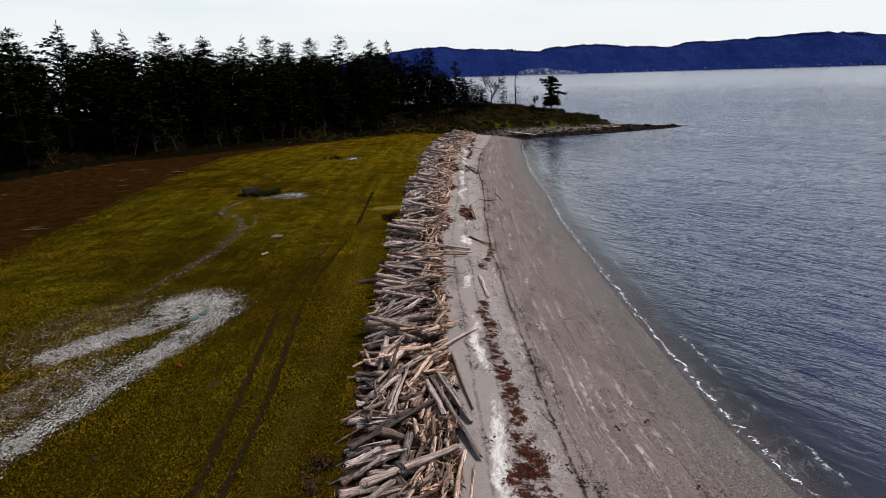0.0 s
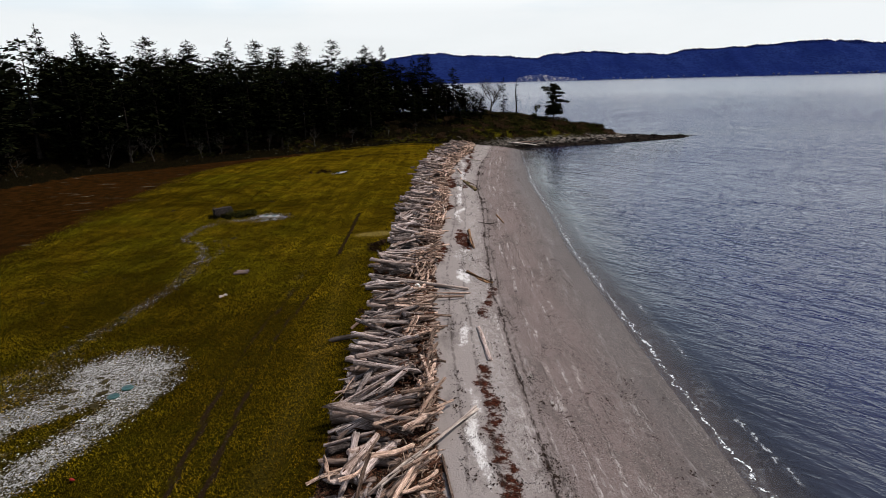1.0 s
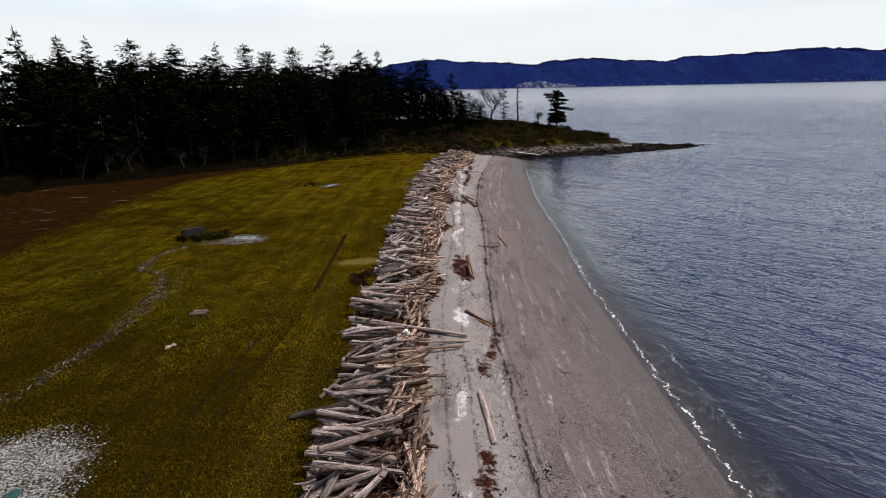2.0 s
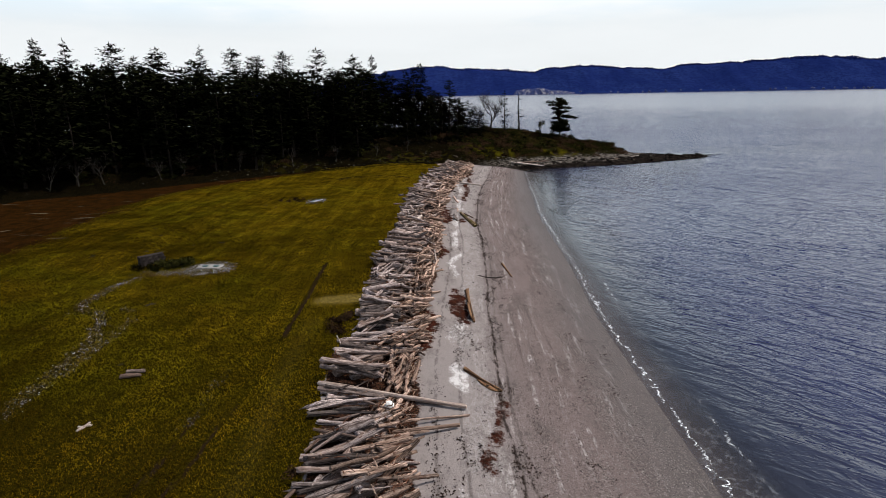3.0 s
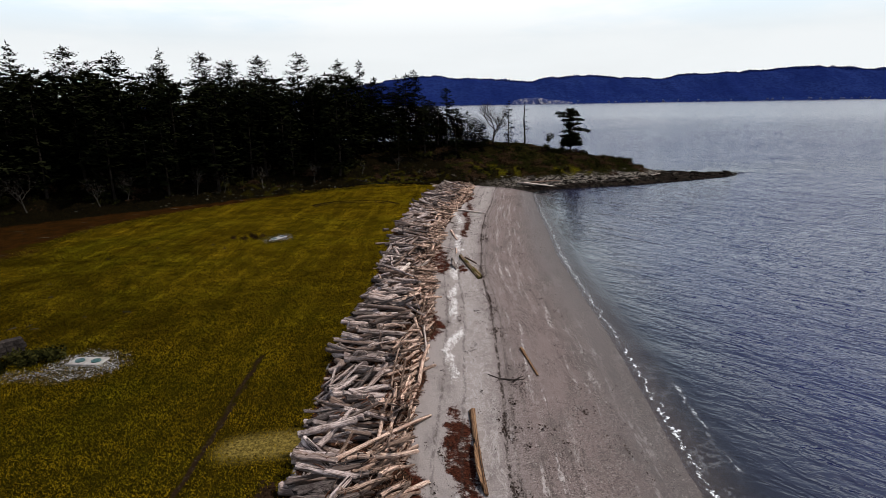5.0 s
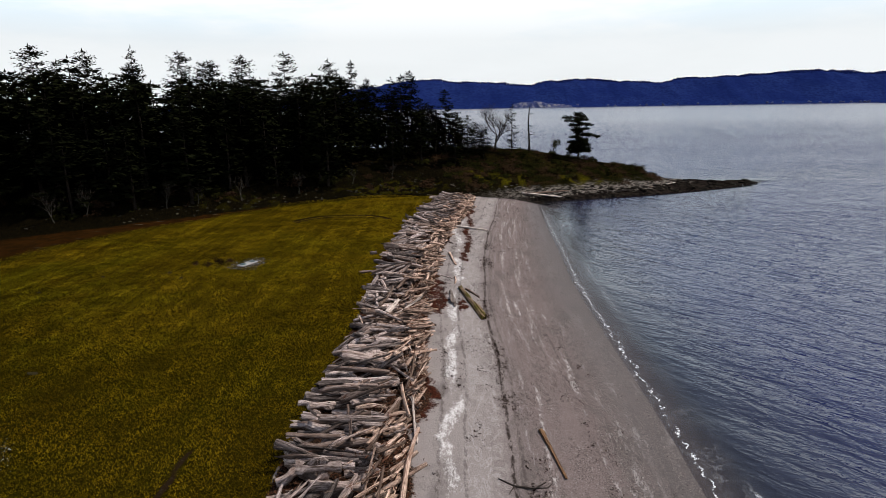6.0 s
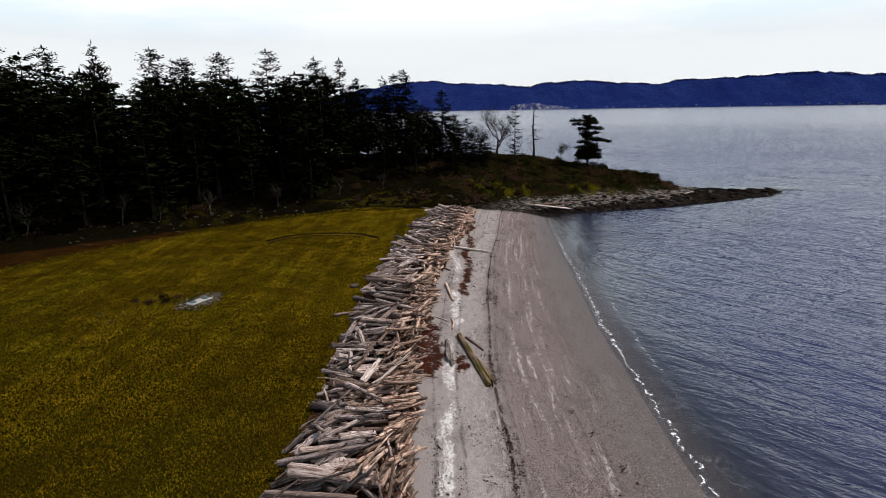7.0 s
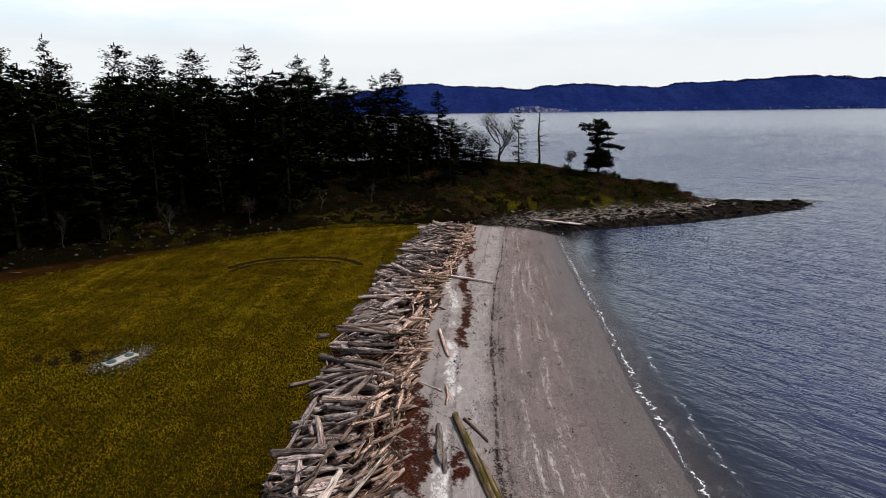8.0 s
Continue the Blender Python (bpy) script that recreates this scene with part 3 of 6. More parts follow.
def near_line(px, py, points, width, soft):
    """1 on a polyline, fading to 0 from half its width outwards."""
    best = np.full(px.shape, 1e9)
    for (ax, ay), (bx, by) in zip(points[:-1], points[1:]):
        dx, dy = bx - ax, by - ay
        t = np.clip(((px - ax) * dx + (py - ay) * dy) / (dx * dx + dy * dy), 0, 1)
        best = np.minimum(best, np.hypot(px - ax - t * dx, py - ay - t * dy))
    return 1 - smooth(best, width / 2, width / 2 + soft)


def blob(px, py, cx, cy, rx, ry, turn=0.0):
    c, s = math.cos(radians(turn)), math.sin(radians(turn))
    u, v = (px - cx) * c + (py - cy) * s, (py - cy) * c - (px - cx) * s
    return 1 - smooth(np.hypot(u / rx, v / ry), 0.55, 1.25)


# wheel ruts, a pair 1.45 m apart, and a ring of tyre marks farther on
RUT_LEFT = ((-9.2, 6), (-9.3, 17.8), (-9.8, 24.5), (-10.9, 36), (-11.2, 42), (-10.6, 50), (-10.3, 55))
RUT_RIGHT = ((-7.9, 6), (-8.1, 17.8), (-8.35, 24.5), (-9.4, 36), (-9.7, 42), (-9.2, 50), (-8.6, 57), (-8.95, 66), (-9.2, 79))
RING = tuple((-10.9 + 7.0 * math.cos(a), 136.5 + 5.4 * math.sin(a)) for a in np.linspace(0.35, 2.9, 16))
SHELL_PATH = ((-25.6, 75), (-26.4, 73.2), (-26.5, 68.4), (-25.6, 66.7), (-23.9, 66.3), (-23.2, 65), (-21.8, 61.8), (-21.1, 56.2), (-20.8, 51), (-21.5, 45), (-22.4, 40))
SHELL_PATH_2 = ((-22.7, 67.4), (-21.3, 66.2), (-21.0, 64.4), (-20.7, 60), (-20.4, 56))
SHELL_STRAND = ((-14.6, 36.4), (-15.7, 32), (-17.0, 28), (-17.6, 25), (-18.7, 21), (-20.2, 14))


def rut_depth(x, y):
    """The pair of wheel ruts, worn through here and there and grown over between."""
    worn = np.clip(0.62 + 0.9 * waves(x * 0, y, 22.0, 78) + 0.55 * smooth(46.0 - y, 0, 8) + smooth(y, 60, 64) * smooth(81 - y, 0, 3), 0.12, 1.0)
    return np.maximum(near_line(x, y, RUT_LEFT, 0.16, 0.28), near_line(x, y, RUT_RIGHT, 0.16, 0.28)) * worn


def build_ground():
    xs = axis(-46, 24, 0.36, ((-130, 84, 1.1), (-420, 160, 7), (-4800, 4800, 250)))
    ys = axis(12, 168, 0.36, ((-20, 236, 1.0), (-120, 330, 8), (-4800, 4900, 250)))
    x, y = np.meshgrid(xs, ys)
    z = land(x, y)
    xw, xg, xp = along(WATER_EDGE, y), along(GRASS_EDGE, y), along(PILE_EDGE, y)
    u = (x - xp) / (xw - xp) * 13.5
    rut = rut_depth(x, y)
    ring = np.maximum(1.4 * near_line(x, y, RING, 0.35, 0.3), near_line(x, y, [(px * 0.93 - 0.8, py - 1.4) for px, py in RING[3:]], 0.25, 0.3) * 0.9)
    z = z - 0.07 * np.maximum(rut, 0.9 * ring)
    shell = np.maximum.reduce([
        blob(x, y, -17.2, 37.3, 3.7, 3.7) * 0.95, near_line(x, y, ((-17.2, 36.2), (-19.8, 33.0), (-22.6, 29.8)), 1.4, 1.9) * 0.92,
        near_line(x, y, SHELL_STRAND, 0.9, 1.7) * 0.86, blob(x, y, -22.5, 33.5, 4.6, 7.5, -25) * 0.50, blob(x, y, -20.6, 24.0, 3.0, 8.0, -12) * 0.66,
        blob(x, y, -20.2, 78.0, 3.1, 3.0) * 0.74, blob(x, y, -22.3, 76.6, 4.2, 1.2) * 0.62,
        blob(x, y, -17.0, 114.4, 1.9, 3.2, -25) * 0.6, blob(x, y, -20.0, 114.3, 2.8, 1.8) * 0.5,
        near_line(x, y, SHELL_PATH, 0.2, 1.3) * 0.54, near_line(x, y, SHELL_PATH_2, 0.15, 0.9) * 0.5, near_line(x, y, ((-26.5, 67), (-26.4, 63.5), (-26.8, 59)), 0.15, 0.9) * 0.45,
        near_line(x, y, ((-10.9, 50), (-10.9, 56)), 0.4, 0.7) * 0.5])
    tan = np.maximum(near_line(x, y, ((-7.2, 68.3), (-4.2, 68.7)), 0.9, 1.2) * 0.85,
                     np.maximum(near_line(x, y, ((-6.6, 12), (-6.4, 40), (-7.4, 56), (-7.5, 64)), 0.25, 0.9) * 0.08,
                                near_line(x, y, ((-2.6, 153.5), (3.0, 156.5)), 0.6, 0.8) * 0.7))
    marsh_edge = np.interp(y, [40, 51, 66, 84, 100, 122, 135, 150], [-44, -41.2, -41.8, -44, -45, -45, -37, -24])
    marsh = smooth(marsh_edge - x, -5, 5)
    land_x = x
    x = x + 0.30 * waves(x * 0, y, 7.5, 66) + 0.14 * waves(x * 0, y, 2.2, 67)    # the tide lines wander
    wrack = np.maximum.reduce([
        near_line(x, y, ((4.6, 10), (4.25, 17.5), (4.1, 21), (4.05, 24), (3.85, 28.5), (3.7, 33), (3.45, 39.5)), 0.2, 0.9) * 0.9,
        blob(x, y, 4.3, 18.5, 1.3, 5.0) * 0.8, blob(x, y, 3.3, 69.3, 1.0, 5.0), blob(x, y, 0.5, 64, 1.2, 5.0),
        near_line(x, y, ((4.1, 47.5), (4.5, 52), (4.9, 54)), 0.25, 0.7) * 0.8,
        blob(x, y, 1.5, 86, 0.9, 4.5) * 0.9, blob(x, y, 2.3, 105, 1.3, 6), blob(x, y, 4.7, 102.8, 0.55, 2.2), near_line(x, y, ((5.8, 118), (6.4, 128), (7.2, 140), (8.1, 153)), 0.3, 0.7)])
    fringe = np.maximum(0, 1 - np.abs(x - xp + 0.15) / 0.75) * np.clip(0.5 + 1.2 * waves(x * 0.3, y, 7.0, 61), 0, 1)
    wrack = np.maximum(wrack, 0.85 * fringe)
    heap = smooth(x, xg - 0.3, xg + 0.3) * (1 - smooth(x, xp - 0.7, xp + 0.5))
    pale = np.maximum.reduce([
        near_line(x, y, ((3.3, 8), (3.15, 17.5), (3.0, 21), (3.05, 26), (2.75, 31), (2.5, 37)), 0.35, 0.65), blob(x, y, 4.7, 24, 1.5, 9) * 0.55,
        blob(x, y, 2.4, 44, 0.5, 3.2) * 0.9, blob(x, y, 2.9, 57, 0.75, 2.6), blob(x, y, 2.9, 63.5, 1.0, 4.0) * 0.75,
        near_line(x, y, ((2.9, 73), (3.1, 80), (3.5, 90), (3.8, 103)), 0.42, 0.6) * 0.9, near_line(x, y, ((3.9, 102), (4.4, 112), (5.0, 119), (5.25, 134), (7, 150)), 0.45, 0.8) * 0.85])
    pale = pale * np.clip(0.95 + 0.5 * waves(x * 0.4, y, 8.0, 68), 0.45, 1.0)
    x = land_x
    beach = smooth(x, xg - 0.15, xg + 0.55)
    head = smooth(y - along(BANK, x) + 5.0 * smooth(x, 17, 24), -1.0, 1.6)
    rocky = smooth(x, 8, 22)
    moss = np.maximum(blob(x, y, 33, 176, 7, 3.2, 10), np.maximum(blob(x, y, 14, 172, 7, 4), blob(x, y, -30, 149, 9, 2.5, 30) * 0.2)) * (waves(x, y, 3.1, 21) > 0.15)
    moss = np.maximum(moss, 0.5 * blob(x, y, -6, 162.5, 11, 2.6, 12) * (waves(x, y, 2.2, 23) > 0))
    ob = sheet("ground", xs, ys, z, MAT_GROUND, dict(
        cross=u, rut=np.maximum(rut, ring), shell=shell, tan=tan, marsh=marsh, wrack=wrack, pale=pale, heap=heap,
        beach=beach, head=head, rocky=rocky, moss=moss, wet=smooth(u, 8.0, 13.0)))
    return tagged(ob, "low shore with olive turf, grey sand beach and dark headland", "ground", kind="structure")


def build_water():
    xs = axis(10, 40, 0.4, ((-40, 130, 3.0), (-300, 400, 25), (-4800, 4800, 300)))
    ys = axis(8, 170, 0.5, ((-60, 260, 3.0), (-300, 700, 25), (-4800, 4900, 300)))
    x, y = np.meshgrid(xs, ys)
    off = np.minimum(x - along(WATER_EDGE, y), np.where(x > 24, np.maximum((along(BANK, x) - y) * 4.0, np.where(y > along(BANK, x), (y - along(CREST_Y, x)) * 0.5, -9)), 999))
    off = np.where((y > 190) | (x > 78), np.maximum(off, np.minimum((y - 190), 8)), off)
    off = np.where(x > 78, np.maximum(off, np.minimum((x - 76), 8)), off)
    d = x - along(WATER_EDGE, y)
    z = 0.05 * np.exp(-((d - 1.9 - 0.35 * waves(x * 0, y, 11, 31)) / 0.28) ** 2) * (d > 0) * (y < 166)
    ob = sheet("water", xs, ys, z, MAT_WATER, dict(off=off, open=np.hypot(np.maximum(x - 18, 0), np.maximum(y - 95, 0))))
    return tagged(ob, "rippled blue grey sea with thin foam at its edge", "water", kind="structure")


GROUND = build_ground()
WATER = build_water()


# ---- building tools ----
class Soup:
    """Collects points, faces and UVs for one mesh."""

    def __init__(self):
        self.v, self.f, self.uv = [], [], []

    def tube(self, pts, radii, sides=6, cap=True, wobble=0.0, rng=random):
        base, n = len(self.v), len(pts)
        run = 0.0
        turn = None
        for i, (p, r) in enumerate(zip(pts, radii)):
            ahead = (pts[min(i + 1, n - 1)] - pts[max(i - 1, 0)]).normalized()
            if turn is None:
                side = ahead.orthogonal().normalized()
            else:
                side = (turn - ahead * turn.dot(ahead)).normalized()
            turn = side
            up = ahead.cross(side)
            for k in range(sides):
                a = 2 * math.pi * k / sides
                q = r * (1 + wobble * rng.uniform(-1, 1))
                self.v.append(p + side * (q * math.cos(a)) + up * (q * math.sin(a)))
        for i in range(n - 1):
            seg = (pts[i + 1] - pts[i]).length
            for k in range(sides):
                a, b = base + i * sides + k, base + i * sides + (k + 1) % sides
                self.f.append((a, b, b + sides, a + sides))
                u0, u1 = k / sides, (k + 1) / sides
                self.uv.append(((u0, run), (u1, run), (u1, run + seg), (u0, run + seg)))
            run += seg
        if cap:
            for ring, flip in ((0, True), (n - 1, False)):
                ids = [base + ring * sides + k for k in range(sides)]
                self.f.append(tuple(ids[::-1] if flip else ids))
                self.uv.append(tuple((0.5 + 0.05 * math.cos(k), 0.3 * ring + 0.05 * math.sin(k)) for k in range(sides)))

    def face(self, *pts):
        base = len(self.v)
        self.v.extend(pts)
        self.f.append(tuple(range(base, base + len(pts))))
        self.uv.append(tuple((0.0, 0.0) for _ in pts))

    def mesh(self, name, material, smooth_faces=False):
        me = bpy.data.meshes.new(name)
        me.from_pydata([tuple(p) for p in self.v], [], self.f)
        layer = me.uv_layers.new(name="UVMap")
        flat = [c for face in self.uv for uv in face for c in uv]
        layer.data.foreach_set("uv", flat)
        if smooth_faces:
            me.polygons.foreach_set("use_smooth", [len(f) == 4 for f in self.f])
        me.materials.append(material)
        me.update()
        return me


def part(name, data, parent, label=""):
    ob = new(name, data)
    ob.parent = parent
    return tagged(ob, label) if label else ob


def bm_mesh(name, bm, material):
    me = bpy.data.meshes.new(name)
    bm.to_mesh(me)
    bm.free()
    me.materials.append(material)
    return me


def box_mesh(name, sx, sy, sz, material, bevel=0.02, rough=0.0, seed=0):
    """A box standing on z = 0 with bevelled, slightly uneven edges."""
    r = random.Random(seed)
    bm = bmesh.new()
    bmesh.ops.create_cube(bm, size=1)
    for v in bm.verts:
        v.co = Vector((v.co.x * sx, v.co.y * sy, (v.co.z + 0.5) * sz)) + Vector((r.uniform(-1, 1), r.uniform(-1, 1), r.uniform(-1, 0))) * rough
    bmesh.ops.bevel(bm, geom=bm.edges[:], offset=bevel, segments=2, affect="EDGES")
    return bm_mesh(name, bm, material)


def rock_mesh(name, seed, material, detail=2, flat=0.6):
    r = random.Random(seed)
    bm = bmesh.new()
    bmesh.ops.create_icosphere(bm, subdivisions=detail, radius=1)
    off = Vector((r.uniform(0, 50), r.uniform(0, 50), r.uniform(0, 50)))
    cuts = [(Vector((r.uniform(-1, 1), r.uniform(-1, 1), r.uniform(-1, 1))).normalized(), r.uniform(0.42, 0.8)) for _ in range(11)]
    for v in bm.verts:
        p = v.co * (1 + 0.38 * noise.noise(v.co * 1.3 + off) + 0.12 * noise.noise(v.co * 3.1 + off))
        for n, d in cuts:
            over = p.dot(n) - d
            if over > 0:
                p = p - n * over * 0.85
        v.co = Vector((p.x, p.y, p.z * flat))
    return bm_mesh(name, bm, material)


# ---- the far shore across the water ----
HILL = ((-2400, 5), (-1500, 20), (-900, 50), (-500, 120), (-250, 165), (-30, 178), (180, 163), (420, 150), (610, 138), (930, 168), (1180, 150), (1390, 140), (1640, 163), (1950, 178),
        (2300, 200), (2600, 196), (3100, 170))


def hill_mat():
    g = Graph("haze_tinted_hills")
    pos = g.position()
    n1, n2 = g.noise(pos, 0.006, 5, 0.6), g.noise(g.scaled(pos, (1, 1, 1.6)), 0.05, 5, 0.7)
    # distance haze is put into the colour as blue
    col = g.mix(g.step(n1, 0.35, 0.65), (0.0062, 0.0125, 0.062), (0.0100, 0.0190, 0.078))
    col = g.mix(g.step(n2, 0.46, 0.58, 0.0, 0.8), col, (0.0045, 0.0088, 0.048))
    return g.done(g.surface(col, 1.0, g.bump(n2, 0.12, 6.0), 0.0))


def build_far_shore():
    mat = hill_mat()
    xs = np.arange(-2400, 3101, 14.0)
    prof = np.array([0.0, 0.004, 0.02, 0.08, 0.2, 0.4, 0.62, 0.82, 0.95, 1.0, 0.9, 0.5])
    ys = np.array([3594, 3598, 3606, 3640, 3700, 3780, 3860, 3930, 3985, 4020, 4070, 4150.0])
    x, row = np.meshgrid(xs, np.arange(len(ys)))
    top = along(HILL, xs) + 4 * waves(xs, xs * 0, 330, 41) + 2.5 * waves(xs, xs * 0, 90, 42)
    z = top[None, :] * prof[row] + (prof[row] > 0.05) * 7 * waves(x, ys[row], 160, 43) - 0.6 * (row == 0)
    y = ys[row] + 30 * waves(x, ys[row] * 0, 420, 44) * (prof[row] > 0.05) + 8 * waves(x, x * 0, 200, 45)
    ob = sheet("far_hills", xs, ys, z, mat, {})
    ob.data.vertices.foreach_set("co", np.stack([x.ravel(), y.ravel(), z.ravel()], 1).ravel())
    ob.data.update()
    tagged(ob, "long wooded hills tinted haze blue across the water", "hills", kind="structure")
    # the woods that give the crest its toothed line
    r = random.Random(5)
    s = Soup()
    for _ in range(5000):
        px = r.uniform(-2300, 3000)
        ix = min(int((px + 2400) / 14), len(xs) - 1)
        kf = 9.0 if r.random() < 0.5 else r.uniform(8.2, 9.0)
        k0 = min(int(kf), 8)
        pz = float(z[k0, ix] + (z[k0 + 1, ix] - z[k0, ix]) * (kf - k0))
        pyy = float(y[k0, ix] + (y[k0 + 1, ix] - y[k0, ix]) * (kf - k0))
        h, w = r.uniform(3, 10), r.uniform(4.0, 8.0)
        a = r.uniform(0, 2)
        ring = [Vector((px + w * math.cos(a + q * 2.09), pyy + w * math.sin(a + q * 2.09), pz - 2)) for q in range(3)]
        tip = Vector((px, pyy, pz + h))
        for q in range(3):
            s.face(ring[q], ring[(q + 1) % 3], tip)
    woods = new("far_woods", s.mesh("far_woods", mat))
    tagged(woods, "distant dark woods along the hill crest, tinted haze blue", "woods", kind="stuff")
    # a bare pale bluff above the water, haze blue mixed into its colour
    g = Graph("pale_bluff")
    pos = g.position()
    n = g.noise(g.scaled(pos, (1, 1, 0.35)), 0.045, 6, 0.7)
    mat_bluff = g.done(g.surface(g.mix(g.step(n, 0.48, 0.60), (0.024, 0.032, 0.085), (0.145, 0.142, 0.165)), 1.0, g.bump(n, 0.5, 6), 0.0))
    bx = np.arange(430, 790, 5.0)
    by = np.array([3585.0, 3590, 3604, 3622, 3640])
    gx, gr = np.meshgrid(bx, np.arange(5))
    hgt = np.interp(bx, [430, 450, 510, 570, 610, 640, 710, 790], [3, 22, 33, 36, 32, 25, 19, 8]) * (1 + 0.05 * waves(bx, bx * 0, 60, 51))
    bz = hgt[None, :] * np.array([-0.05, 0.05, 0.55, 1.0, 0.7])[gr]
    yy = by[gr] + 7 * waves(gx, gr * 9.0, 45, 52)
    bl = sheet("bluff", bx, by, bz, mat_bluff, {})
    bl.data.vertices.foreach_set("co", np.stack([gx.ravel(), yy.ravel(), bz.ravel()], 1).ravel())
    bl.data.update()
    tagged(bl, "pale bare rock bluff on the far shore", "bluff", kind="structure")
    # houses strung along the far shore, haze blue mixed into walls and roofs
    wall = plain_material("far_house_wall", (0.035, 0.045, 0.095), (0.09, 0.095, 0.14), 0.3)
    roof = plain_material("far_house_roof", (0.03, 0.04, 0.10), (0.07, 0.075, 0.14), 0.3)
    for i in range(34):
        px = r.choice((r.uniform(640, 1300), r.uniform(1300, 2700), r.uniform(1900, 2700)))
        w, d, h = r.uniform(6, 13), r.uniform(6, 9), r.uniform(3, 5.5)
        e = new("far_house")
        e.matrix_basis = pose(px, 3592 + r.uniform(-2, 14), r.uniform(1.5, 9), 0, 0, r.uniform(-25, 25))
        tagged(e, "small pale house on the far shore" if h < 4.5 else "larger pale house on the far shore", "house", "houses on the far shore")
        part("wall", box_mesh("far_house_wall", w, d, h, wall, 0.2), e)
        rs = Soup()
        A, B = Vector((-w / 2 - .5, -d / 2 - .5, h)), Vector((w / 2 + .5, -d / 2 - .5, h))
        C, D = Vector((w / 2 + .5, d / 2 + .5, h)), Vector((-w / 2 - .5, d / 2 + .5, h))
        P, Q = Vector((-w / 2 - .5, 0, h + 3)), Vector((w / 2 + .5, 0, h + 3))
        rs.face(A, B, Q, P), rs.face(C, D, P, Q), rs.face(B, C, Q), rs.face(D, A, P), rs.face(D, C, B, A)
        part("roof", rs.mesh("far_house_roof", roof), e)
    # a low islet at the edge of the strait, in the haze-tinted hill colour
    islet = rock_mesh("islet", 77, hill_mat(), 3, 0.5)
    ob = new("islet", islet)
    ob.matrix_basis = pose(2245, 3060, -0.5) @ Matrix.Diagonal((70, 14, 9, 1))
    tagged(ob, "low dark islet far out on the water", "islet", kind="structure")


build_far_shore()


# ---- driftwood ----
def log_mesh(name, seed, material, sides=9, segs=8, taper=0.25, bend=0.06, knots=3, root=False, broken=False, stubs=1):
    """A log 1 m long along x with radius 1 (scaled when placed): bent, tapered, flattened, uneven, with split ends and branch stubs."""
    r = random.Random(seed)
    s = Soup()
    c1, c2, ph = r.uniform(-bend, bend), r.uniform(-bend, bend), r.uniform(0, 6)
    kink, kink_at = r.uniform(-bend, bend) * 9, r.uniform(0.25, 0.75)
    squash = r.uniform(0.62, 1.0)
    lobes = [(r.randint(2, 5), r.uniform(0.06, 0.17), r.uniform(0, 6), r.uniform(-3, 3)) for _ in range(3)]
    bumps = [(r.uniform(0.1, 0.9), r.uniform(0, 6.28), r.uniform(0.15, 0.45)) for _ in range(knots)]
    rows = [0.0, 0.015] + [(i + r.uniform(-0.25, 0.25)) / (segs - 1) for i in range(1, segs - 1)] + [0.985, 1.0]
    n = len(rows)

    def mid(t):
        return 10 * c1 * math.sin(t * 3.1 + ph) + kink * max(0, 1 - abs(t - kink_at) / 0.4), 10 * c2 * math.sin(t * 3.1)

    swell = [1 + r.uniform(-0.13, 0.13) for _ in rows]
    for i, t in enumerate(rows):
        rad = (1 - taper * t) * swell[i]
        if root:
            rad *= 1 + 0.45 * max(0, 0.08 - t) / 0.08
        if i in (0, n - 1):
            rad *= r.uniform(0.70, 0.90)
        cy, cz = mid(t)
        for k in range(sides):
            a = 2 * math.pi * k / sides
            q = rad * (1 + sum(m * math.cos(f * a + p + w * t) for f, m, p, w in lobes) + r.uniform(-0.07, 0.07))
            for bt, ba, bs in bumps:
                q += bs * math.exp(-((t - bt) / 0.035) ** 2) * max(0, math.cos(a - ba)) ** 4
            if root and i < 3:
                q *= 1 + 0.35 * math.cos(3 * a + ph)
            x = t - 0.5 + (r.uniform(-0.035, 0.035) if i in (0, n - 1) and broken else r.uniform(-0.008, 0.008) if i in (0, n - 1) else 0)
            s.v.append(Vector((x, q * math.cos(a) + cy, squash * q * math.sin(a) + cz)))
    for i in range(n - 1):
        for k in range(sides):
            a, b = i * sides + k, i * sides + (k + 1) % sides
            s.f.append((a, a + sides, b + sides, b))
            u0, u1 = k / sides, (k + 1) / sides
            s.uv.append(((u0, rows[i] * 3), (u0, rows[i + 1] * 3), (u1, rows[i + 1] * 3), (u1, rows[i] * 3)))
    for ring, flip in ((0, True), (n - 1, False)):
        ids = [ring * sides + k for k in range(sides)]
        centre = len(s.v)
        s.v.append(sum((s.v[q] for q in ids), Vector()) / sides + Vector((r.uniform(-0.004, 0.004), 0, 0)))
        for k in range(sides):
            tri = (ids[k], ids[(k + 1) % sides], centre)
            s.f.append(tri if not flip else tri[::-1])
            s.uv.append(((0.1, 0.1), (0.16, 0.12), (0.13, 0.2)))
    for _ in range(r.randint(0, stubs)):                    # snapped-off branches
        t, a = r.uniform(0.15, 0.85), r.uniform(0, 6.28)
        cy, cz = mid(t)
        d = Vector((0, math.cos(a), squash * math.sin(a)))
        p = Vector((t - 0.5, cy, cz))
        ln = r.uniform(1.3, 2.6)
        s.tube([p + d * 0.5, p + d * ln * 0.7 + Vector((0.03, 0, 0)), p + d * ln + Vector((0.05, 0, 0))], [0.34, 0.24, 0.14], 5)
    return s.mesh(name, material, True)


